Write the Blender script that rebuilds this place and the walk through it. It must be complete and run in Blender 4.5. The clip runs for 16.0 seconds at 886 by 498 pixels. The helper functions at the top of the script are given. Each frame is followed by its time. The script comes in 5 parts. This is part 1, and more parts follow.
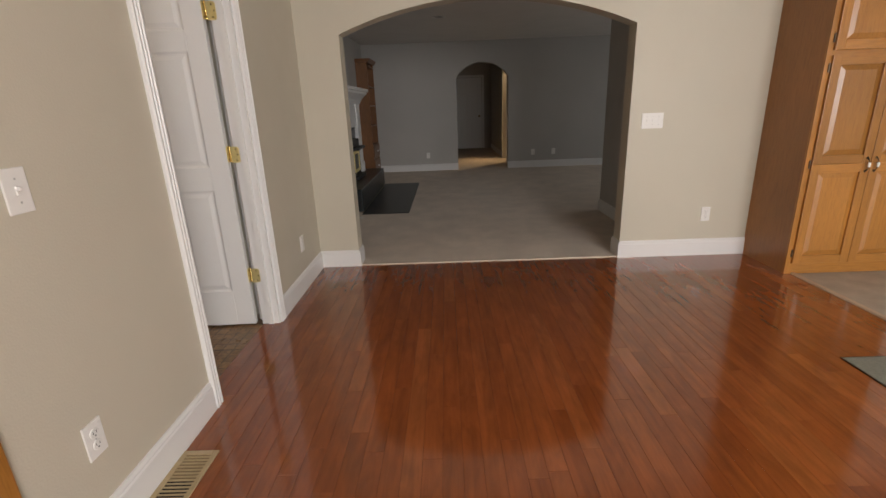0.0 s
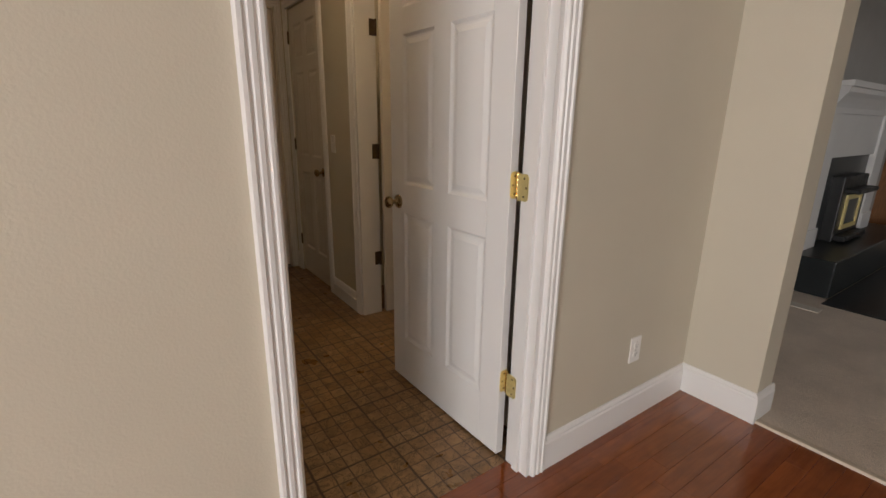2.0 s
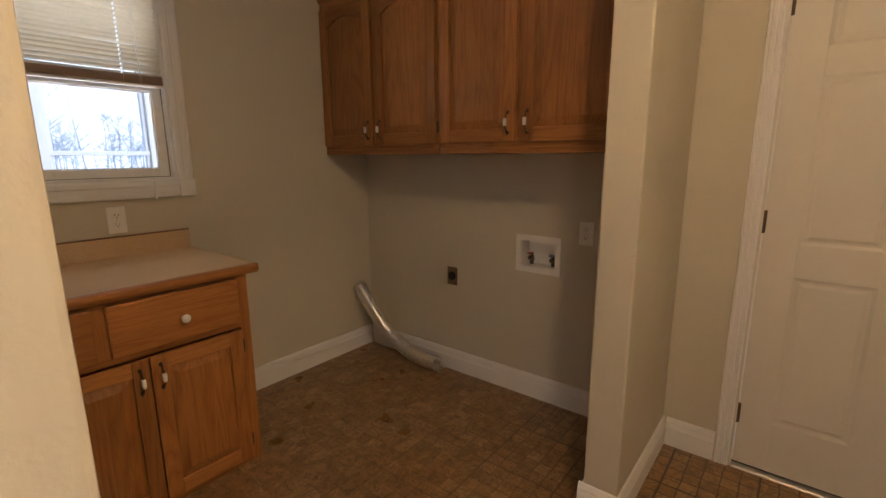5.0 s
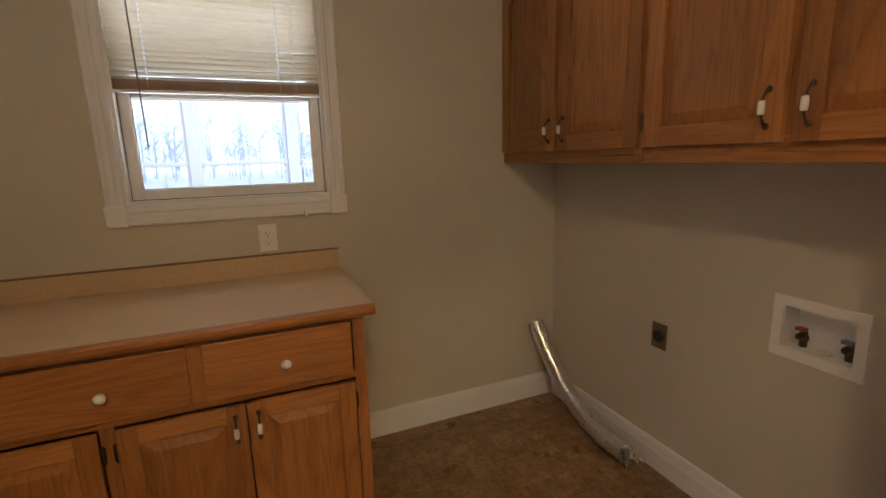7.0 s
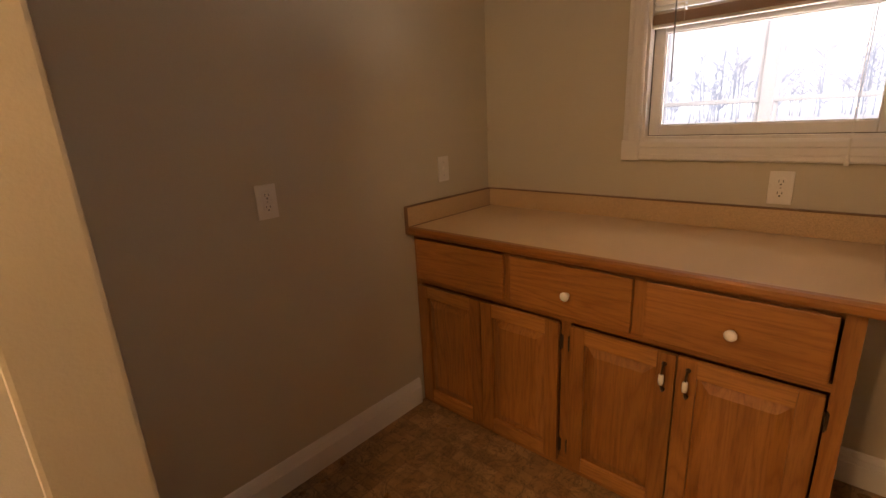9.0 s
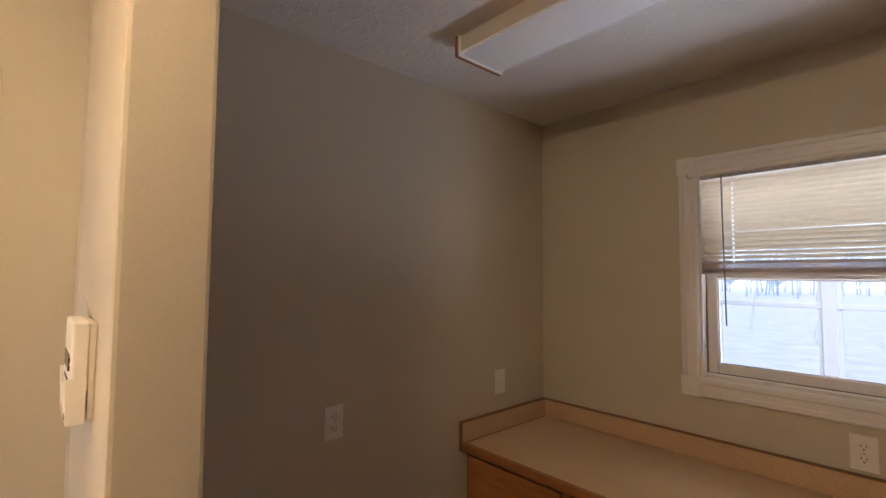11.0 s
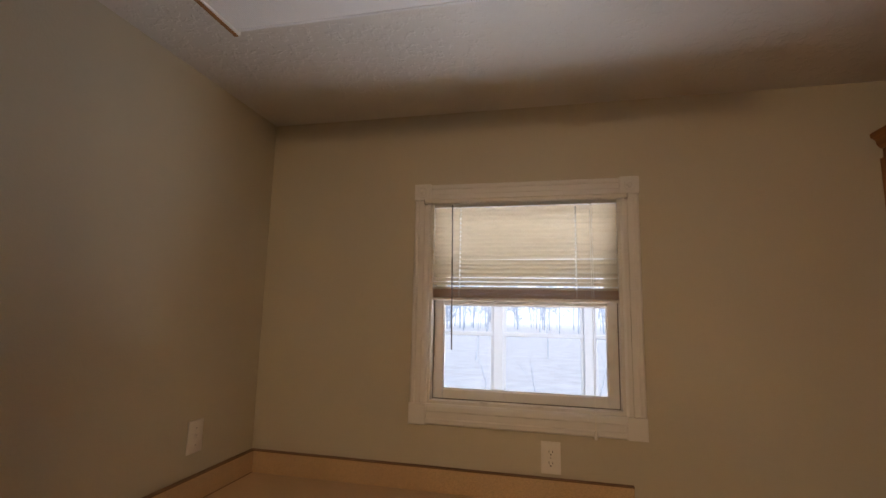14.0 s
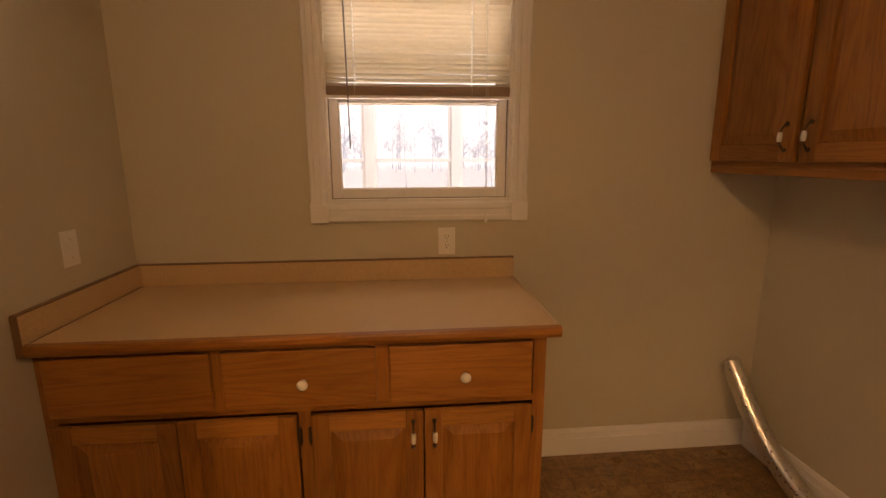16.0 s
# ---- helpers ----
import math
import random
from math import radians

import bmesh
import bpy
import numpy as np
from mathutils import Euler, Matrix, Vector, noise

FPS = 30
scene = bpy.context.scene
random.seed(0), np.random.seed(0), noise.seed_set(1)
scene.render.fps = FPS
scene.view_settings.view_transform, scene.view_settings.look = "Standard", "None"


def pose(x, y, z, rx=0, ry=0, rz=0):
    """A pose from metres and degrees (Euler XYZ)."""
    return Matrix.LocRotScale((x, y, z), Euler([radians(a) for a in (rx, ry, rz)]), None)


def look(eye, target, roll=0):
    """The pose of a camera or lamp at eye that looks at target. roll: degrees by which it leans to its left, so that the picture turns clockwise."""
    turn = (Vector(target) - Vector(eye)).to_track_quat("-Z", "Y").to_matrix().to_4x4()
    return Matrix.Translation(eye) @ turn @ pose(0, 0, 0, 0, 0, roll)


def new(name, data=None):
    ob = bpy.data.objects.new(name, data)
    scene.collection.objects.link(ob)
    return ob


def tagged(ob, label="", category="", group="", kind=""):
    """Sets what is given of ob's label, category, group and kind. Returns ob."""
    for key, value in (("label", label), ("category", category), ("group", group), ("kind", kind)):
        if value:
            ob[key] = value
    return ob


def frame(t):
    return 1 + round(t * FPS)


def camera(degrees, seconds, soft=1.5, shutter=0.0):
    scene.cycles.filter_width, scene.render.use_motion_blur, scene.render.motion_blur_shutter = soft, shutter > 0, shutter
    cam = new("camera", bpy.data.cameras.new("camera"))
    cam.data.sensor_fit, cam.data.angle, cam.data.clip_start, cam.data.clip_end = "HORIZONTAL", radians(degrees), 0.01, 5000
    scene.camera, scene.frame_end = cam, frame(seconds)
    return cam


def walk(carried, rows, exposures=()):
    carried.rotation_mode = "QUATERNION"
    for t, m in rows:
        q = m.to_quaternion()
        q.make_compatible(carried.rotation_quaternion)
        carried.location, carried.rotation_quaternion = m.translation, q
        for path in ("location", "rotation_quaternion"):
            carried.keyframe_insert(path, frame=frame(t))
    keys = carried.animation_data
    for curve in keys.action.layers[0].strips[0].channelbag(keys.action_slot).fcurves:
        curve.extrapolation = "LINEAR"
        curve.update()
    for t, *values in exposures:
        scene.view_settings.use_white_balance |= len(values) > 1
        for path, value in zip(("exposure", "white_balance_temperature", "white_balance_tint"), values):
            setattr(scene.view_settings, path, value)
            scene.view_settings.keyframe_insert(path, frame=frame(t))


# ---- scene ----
cam = camera(88.2, 16.0)
PATH = [
    (0, (-0.125, 0.245, 1.275), (-0.156, 2.154, 0.679), -2.2),
    (0.5, (-0.029, 0.567, 1.287), (-0.573, 2.4, 0.698), -1.1),
    (1, (-0.022, 0.943, 1.296), (-0.954, 2.614, 0.717), -0.3),
    (1.5, (-0.055, 1.406, 1.278), (-1.341, 2.839, 0.737), 0.7),
    (2, (-0.258, 1.805, 1.259), (-1.833, 2.915, 0.722), 0.8),
    (2.5, (-0.491, 2.12, 1.258), (-2.277, 2.866, 0.757), 0.5),
    (3, (-0.746, 2.324, 1.276), (-2.658, 2.642, 0.782), -1.0),
    (3.5, (-1.083, 2.372, 1.277), (-3.022, 2.203, 0.821), -1.5),
    (4, (-1.457, 2.374, 1.304), (-3.313, 1.766, 0.876), -2.4),
    (4.5, (-1.766, 2.309, 1.321), (-3.469, 1.337, 0.931), -1.4),
    (6.8, (-2.632, 1.968, 1.356), (-3.515, 0.225, 0.93), -1.4),
    (7, (-2.655, 1.923, 1.372), (-3.412, 0.113, 0.981), -1.5),
    (7.5, (-2.784, 1.831, 1.397), (-3.022, -0.12, 1.027), 0.2),
    (8, (-2.843, 1.805, 1.37), (-2.521, -0.103, 0.865), 1.4),
    (8.5, (-2.902, 1.797, 1.34), (-1.933, 0.154, 0.741), 0.4),
    (8.7, (-2.907, 1.808, 1.337), (-1.731, 0.317, 0.709), -0.3),
    (10.8, (-2.878, 1.872, 1.601), (-1.376, 0.552, 1.65), -1.1),
    (11, (-2.923, 1.915, 1.63), (-1.44, 0.578, 1.745), 0.4),
    (11.5, (-2.923, 1.965, 1.681), (-1.561, 0.533, 1.986), 1.3),
    (12, (-2.934, 1.964, 1.699), (-1.738, 0.416, 2.114), 2.0),
    (12.5, (-2.851, 1.936, 1.709), (-1.868, 0.261, 2.187), 2.0),
    (13, (-2.736, 1.904, 1.69), (-1.959, 0.118, 2.146), 2.0),
    (13.5, (-2.693, 1.843, 1.652), (-2.098, -0.029, 2.031), 1.8),
    (14, (-2.699, 1.716, 1.584), (-2.261, -0.215, 1.864), 1.3),
    (14.5, (-2.685, 1.63, 1.559), (-2.401, -0.348, 1.635), 0.7),
    (15, (-2.572, 1.636, 1.496), (-2.468, -0.359, 1.395), 0.2),
    (15.5, (-2.493, 1.678, 1.456), (-2.531, -0.301, 1.166), 0.3),
    (16, (-2.523, 1.769, 1.409), (-2.699, -0.184, 1.014), -0.2),
]
EXPOSURES = [
    (0.0, 0.0, 6400, 10),
    (0.5, 0.2, 6350, 10),
    (1.0, 0.3, 6300, 10),
    (1.5, 0.25, 6300, 10),
    (2.5, 0.1, 6400, 11),
    (3.0, 0.28, 6600, 11),
    (3.5, 0.89, 7400, 15),
    (4.0, 1.6, 7200, 17),
    (4.5, 1.85, 6700, 15),
    (7.0, 2.05, 6200, 10),
    (8.0, 2.05, 7600, 19),
    (8.5, 2.15, 8800, 26),
    (11.0, 2.0, 6200, 18),
    (12.5, 2.05, 6600, 18),
    (13.5, 1.95, 7000, 18),
    (14.0, 1.85, 6900, 16),
    (15.0, 1.85, 8300, 21),
    (15.5, 1.8, 9300, 24),
    (16.0, 2.0, 10700, 30),
]
walk(cam, [(t, look(eye, target, roll)) for t, eye, target, roll in PATH], EXPOSURES)

# ---- world and lights ----
world = bpy.data.worlds.new("world")
scene.world = world
world.use_nodes = True
wn = world.node_tree.nodes
sky = wn.new("ShaderNodeTexSky")
sky.sky_type = "NISHITA"
sky.sun_disc = False
sky.sun_elevation = radians(46)
sky.sun_rotation = radians(342)
sky.air_density, sky.dust_density, sky.ozone_density = 1.0, 1.5, 1.5
world.node_tree.links.new(sky.outputs[0], wn["Background"].inputs[0])
wn["Background"].inputs[1].default_value = 0.055


def lamp(name, kind, m, power, color, size=0.1, size_y=None, angle=0.0):
    data = bpy.data.lights.new(name, kind)
    data.energy, data.color = power, color
    if kind == "AREA":
        data.shape, data.size, data.size_y = "RECTANGLE", size, size_y or size
    elif kind == "SUN":
        data.angle = radians(angle)
    else:
        data.shadow_soft_size = size
    ob = new(name, data)
    ob.matrix_world = m
    return ob


lamp("sun", "SUN", look((-4, 12, 13), (0, 0, 0)), 0.48, (0.86, 0.95, 1.0), angle=12)
# area lamps for daylight through assumed, unseen windows behind and beside the walk
lamp("south_window_light", "AREA", look((2.30, -2.93, 1.5), (2.30, 0, 1.2)), 232, (1.0, 0.962, 0.935), 2.5, 1.3)
lamp("kitchen_window_light", "AREA", look((5.4, -1.5, 1.55), (0, -0.2, 1.0)), 14, (0.93, 0.965, 1.0), 1.8, 1.1)
lamp("living_window_light", "AREA", look((5.9, 7.0, 1.45), (0, 7.0, 1.0)), 20, (0.97, 0.975, 0.98), 1.8, 1.3)
# added lamp hidden below the laundry window, for daylight thrown up from the snow
lamp("laundry_window_light", "AREA", look((-2.604, -0.49, 1.115), (-2.604, -0.19, 1.80)), 5.4, (0.86, 0.92, 1.0), 0.74, 0.36)
# added lamps: sky light coming down past the raised blind and through its slats
lamp("laundry_sky_light", "AREA", look((-2.604, -0.60, 1.98), (-2.604, 0.35, 1.25)), 0.6, (0.84, 0.92, 1.0), 0.74, 0.34)
lamp("blind_window_light", "AREA", look((-2.604, -0.275, 1.872), (-2.604, 2, 1.872)), 0.5, (0.80, 0.90, 1.0), 0.72, 0.36)
HALL_LAMP, NORTH_LAMP, FAR_LAMP = 58.0, 85.0, 420.0
WARM = (1.0, 0.69, 0.38)


# ---- materials ----
def nodes_of(name, rough=0.5, metal=0.0, color=(0.5, 0.5, 0.5)):
    m = bpy.data.materials.new(name)
    m.use_nodes = True
    t = m.node_tree
    b = t.nodes["Principled BSDF"]
    b.inputs["Roughness"].default_value = rough
    b.inputs["Metallic"].default_value = metal
    b.inputs["Base Color"].default_value = (*color, 1)
    return m, t, b


def coords(t, scale=(1, 1, 1), kind="Object", jitter=False):
    tc = t.nodes.new("ShaderNodeTexCoord")
    mp = t.nodes.new("ShaderNodeMapping")
    mp.inputs["Scale"].default_value = scale
    t.links.new(tc.outputs[kind], mp.inputs["Vector"])
    if jitter:
        oi = t.nodes.new("ShaderNodeObjectInfo")
        mul = t.nodes.new("ShaderNodeMath")
        mul.operation = "MULTIPLY"
        mul.inputs[1].default_value = 37.0
        cx = t.nodes.new("ShaderNodeCombineXYZ")
        t.links.new(oi.outputs["Random"], mul.inputs[0])
        for k in range(3):
            t.links.new(mul.outputs[0], cx.inputs[k])
        t.links.new(cx.outputs[0], mp.inputs["Location"])
    return mp.outputs[0]


def noise_of(t, vec, scale, detail=3.0, rough=0.5, dist=0.0):
    n = t.nodes.new("ShaderNodeTexNoise")
    n.inputs["Scale"].default_value = scale
    n.inputs["Detail"].default_value = detail
    n.inputs["Roughness"].default_value = rough
    n.inputs["Distortion"].default_value = dist
    t.links.new(vec, n.inputs["Vector"])
    return n.outputs["Fac"]


def ramp(t, fac, stops):
    r = t.nodes.new("ShaderNodeValToRGB")
    els = r.color_ramp.elements
    while len(els) < len(stops):
        els.new(0.5)
    for e, (p, c) in zip(els, stops):
        e.position = p
        e.color = (*c, 1) if not isinstance(c, float) else (c, c, c, 1)
    t.links.new(fac, r.inputs[0])
    return r.outputs[0]


def mix(t, fac, a, b, blend="MIX"):
    m = t.nodes.new("ShaderNodeMix")
    m.data_type, m.blend_type = "RGBA", blend
    for sock, v in ((m.inputs[0], fac), (m.inputs[6], a), (m.inputs[7], b)):
        if isinstance(v, (int, float)):
            sock.default_value = v
        elif isinstance(v, tuple):
            sock.default_value = (*v, 1)
        else:
            t.links.new(v, sock)
    return m.outputs[2]


def bump(t, b, height, strength=0.2, dist=0.01, after=None):
    n = t.nodes.new("ShaderNodeBump")
    n.inputs["Strength"].default_value = strength
    n.inputs["Distance"].default_value = dist
    t.links.new(height, n.inputs["Height"])
    if after is not None:
        t.links.new(after, n.inputs["Normal"])
    t.links.new(n.outputs[0], b.inputs["Normal"])
    return n.outputs[0]


def paint(name, color, rough=0.55, peel=0.20, scale=150.0, vary=0.06, fine=0.003):
    m, t, b = nodes_of(name, rough)
    v = coords(t)
    big = ramp(t, noise_of(t, v, 1.3, 4), [(0.3, 1.0 - vary), (0.7, 1.0)])
    t.links.new(mix(t, 1.0, color, big, "MULTIPLY"), b.inputs["Base Color"])
    first = bump(t, b, noise_of(t, v, scale, 2, 0.5), peel, fine)
    bump(t, b, noise_of(t, v, 14, 3), 0.10, 0.006, first)
    rr = ramp(t, noise_of(t, v, 6, 3), [(0.3, rough - 0.06), (0.7, rough + 0.08)])
    t.links.new(rr, b.inputs["Roughness"])
    return m


def wood(name, dark, light, axis, rough=0.38, ring=1.0, coat=0.15):
    """Oak-like grain that runs along an axis (0, 1, 2)."""
    m, t, b = nodes_of(name, rough)
    sc = [1.0, 1.0, 1.0]
    sc[axis] = 0.075
    v = coords(t, tuple(sc), jitter=True)
    wide = noise_of(t, v, 9 * ring, 2, 0.5, 0.5)
    w = t.nodes.new("ShaderNodeMath")
    w.operation = "MULTIPLY"
    w.inputs[1].default_value = 13.0
    t.links.new(wide, w.inputs[0])
    fr = t.nodes.new("ShaderNodeMath")
    fr.operation = "PINGPONG"
    fr.inputs[1].default_value = 0.5
    t.links.new(w.outputs[0], fr.inputs[0])
    rings = ramp(t, fr.outputs[0], [(0.0, 0.50), (0.14, 0.76), (0.5, 1.0)])
    fine = noise_of(t, v, 170, 4, 0.6)
    pores = ramp(t, fine, [(0.36, 0.45), (0.52, 1.0)])
    tone = noise_of(t, coords(t, (1, 1, 1), jitter=True), 2.0, 2)
    base = mix(t, rings, dark, light)
    base = mix(t, 0.34, base, pores, "MULTIPLY")
    base = mix(t, 0.7, base, ramp(t, tone, [(0.25, 0.72), (0.75, 1.1)]), "MULTIPLY")
    oi = t.nodes.new("ShaderNodeObjectInfo")
    base = mix(t, 1.0, base, ramp(t, oi.outputs["Random"], [(0.0, 0.80), (1.0, 1.10)]), "MULTIPLY")
    t.links.new(base, b.inputs["Base Color"])
    bump(t, b, fine, 0.12, 0.002)
    b.inputs["Coat Weight"].default_value = coat
    b.inputs["Coat Roughness"].default_value = 0.25
    return m


def plain(name, color, rough=0.4, metal=0.0, grit=0.08, scale=40.0, bumpy=0.05):
    m, t, b = nodes_of(name, rough, metal, color)
    v = coords(t, jitter=True)
    n = noise_of(t, v, scale, 4)
    t.links.new(mix(t, 1.0, color, ramp(t, n, [(0.3, 1.0 - grit), (0.7, 1.0)]), "MULTIPLY"), b.inputs["Base Color"])
    t.links.new(ramp(t, noise_of(t, v, scale * 0.4, 3), [(0.3, max(rough - 0.08, 0.02)), (0.7, min(rough + 0.08, 1.0))]), b.inputs["Roughness"])
    if bumpy:
        bump(t, b, n, bumpy, 0.002)
    return m


WALL = paint("beige_wall_paint", (0.572, 0.527, 0.422), 0.50)
LIVING_WALL = paint("greige_wall_paint", (0.45, 0.435, 0.405), 0.55)
TRIM = paint("white_trim_paint", (0.77, 0.76, 0.74), 0.34, 0.05, 60.0, 0.03)
DOORWHITE = paint("white_door_paint", (0.79, 0.78, 0.76), 0.40, 0.12, 90.0, 0.03)
ALMOND = paint("almond_door_paint", (0.68, 0.635, 0.565), 0.36, 0.08, 90.0, 0.04)
OAK_Z = wood("honey_oak_upright", (0.190, 0.061, 0.0145), (0.385, 0.160, 0.043), 2)
OAK_X = wood("honey_oak_along_x", (0.190, 0.061, 0.0145), (0.385, 0.160, 0.043), 0)
OAK_Y = wood("honey_oak_along_y", (0.190, 0.061, 0.0145), (0.385, 0.160, 0.043), 1)
# lamplight caught by the base cabinet's rails, put into a paler oak
OAK_RAIL_SHEEN = wood("oak_rail_sheen", (0.26, 0.098, 0.026), (0.47, 0.207, 0.060), 0)
MAPLE_Z = wood("amber_pantry_wood", (0.37, 0.148, 0.026), (0.43, 0.186, 0.037), 2, 0.35, 0.6)
MAPLE_X = wood("amber_pantry_rail", (0.37, 0.148, 0.026), (0.43, 0.186, 0.037), 0, 0.35, 0.6)
PLASTIC = plain("white_plate_plastic", (0.80, 0.78, 0.74), 0.35, 0, 0.03)
CREAM = plain("ivory_plastic", (0.74, 0.69, 0.60), 0.42, 0, 0.04)
PORCELAIN = plain("white_porcelain", (0.86, 0.84, 0.80), 0.12, 0, 0.02, 20, 0)
BRASS = plain("polished_brass", (0.90, 0.76, 0.34), 0.42, 0.6, 0.12, 60)
POLISHED = plain("mirror_brass", (0.86, 0.64, 0.26), 0.14, 1.0, 0.12, 60, 0.02)
ANTIQUE = plain("aged_brass", (0.40, 0.29, 0.15), 0.28, 1.0, 0.3, 60)
BRONZE = plain("dark_bronze", (0.12, 0.085, 0.055), 0.42, 0.8, 0.3, 60)
BLACK = plain("black_plastic", (0.02, 0.02, 0.02), 0.45, 0, 0.2)
DARK = plain("gap_shade", (0.015, 0.013, 0.012), 0.9, 0, 0.1)
STEEL = plain("brushed_metal", (0.55, 0.54, 0.52), 0.35, 1.0, 0.2)
RED = plain("red_valve", (0.26, 0.05, 0.04), 0.4)
BLUE = plain("blue_valve", (0.10, 0.15, 0.22), 0.4)
GREENLCD = plain("green_display", (0.045, 0.078, 0.012), 0.12, 0, 0.15, 30, 0)
VENT = plain("tan_register_metal", (0.56, 0.44, 0.26), 0.38, 0.35, 0.12)
FOIL = plain("crumpled_foil", (0.84, 0.83, 0.81), 0.33, 1.0, 0.06, 220, 0.06)
VINYL = plain("white_vinyl_sash", (0.76, 0.735, 0.69), 0.33, 0, 0.03)
CORD = plain("white_cord", (0.82, 0.80, 0.74), 0.7)
WAND = plain("grey_wand", (0.30, 0.28, 0.26), 0.3)


def laminate():
    m, t, b = nodes_of("tan_laminate", 0.30)
    v = coords(t)
    sp = ramp(t, noise_of(t, v, 420, 2), [(0.38, 0.80), (0.5, 1.0), (0.66, 1.10)])
    mo = ramp(t, noise_of(t, v, 5, 4), [(0.3, 0.94), (0.7, 1.03)])
    t.links.new(mix(t, 1.0, mix(t, 1.0, (0.60, 0.42, 0.245), sp, "MULTIPLY"), mo, "MULTIPLY"), b.inputs["Base Color"])
    bump(t, b, noise_of(t, v, 300, 2), 0.06, 0.001)
    return m


LAMINATE = laminate()


def knockdown():
    m, t, b = nodes_of("knockdown_ceiling", 0.58)
    v = coords(t)
    n = noise_of(t, v, 34, 3, 0.55, 0.3)
    h = ramp(t, n, [(0.52, 0.0), (0.58, 0.8), (0.75, 1.0)])
    t.links.new(mix(t, 1.0, (0.73, 0.71, 0.68), ramp(t, noise_of(t, v, 3, 3), [(0.3, 0.94), (0.7, 1.0)]), "MULTIPLY"), b.inputs["Base Color"])
    first = bump(t, b, h, 0.45, 0.004)
    bump(t, b, noise_of(t, v, 160, 3), 0.25, 0.002, first)
    return m


CEILING = knockdown()


def floorboard():
    m, t, b = nodes_of("red_brown_hardwood", 0.2)
    v = coords(t, (1, 0.06, 1), jitter=True)
    oi = t.nodes.new("ShaderNodeObjectInfo")
    geo = t.nodes.new("ShaderNodeNewGeometry")
    add = t.nodes.new("ShaderNodeMath")
    add.operation = "ADD"
    t.links.new(oi.outputs["Random"], add.inputs[0])
    t.links.new(geo.outputs["Random Per Island"], add.inputs[1])
    wr = t.nodes.new("ShaderNodeMath")
    wr.operation = "FRACT"
    t.links.new(add.outputs[0], wr.inputs[0])
    tone = ramp(t, wr.outputs[0], [(0.0, (0.245, 0.062, 0.014)), (0.5, (0.265, 0.070, 0.016)), (0.85, (0.285, 0.078, 0.019)), (1.0, (0.32, 0.094, 0.024))])
    grain = ramp(t, noise_of(t, v, 26, 4, 0.6, 1.0), [(0.28, 0.80), (0.6, 1.05)])
    fine = noise_of(t, v, 160, 3, 0.6)
    c = mix(t, 1.0, tone, grain, "MULTIPLY")
    figure = ramp(t, noise_of(t, coords(t, (1, 0.35, 1), jitter=True), 11, 4, 0.62, 0.8), [(0.30, 0.80), (0.55, 1.0), (0.72, 1.12)])
    c = mix(t, 1.0, c, figure, "MULTIPLY")
    c = mix(t, 0.16, c, ramp(t, fine, [(0.35, 0.6), (0.55, 1.0)]), "MULTIPLY")
    t.links.new(c, b.inputs["Base Color"])
    w = coords(t)
    t.links.new(ramp(t, noise_of(t, w, 4, 4), [(0.3, 0.07), (0.7, 0.15)]), b.inputs["Roughness"])
    b.inputs["Specular IOR Level"].default_value = 0.5
    b.inputs["Coat Weight"].default_value = 0.5
    b.inputs["Coat Roughness"].default_value = 0.07
    first = bump(t, b, fine, 0.02, 0.001)
    bump(t, b, noise_of(t, w, 9, 2), 0.06, 0.004, first)
    return m


HARDWOOD = floorboard()


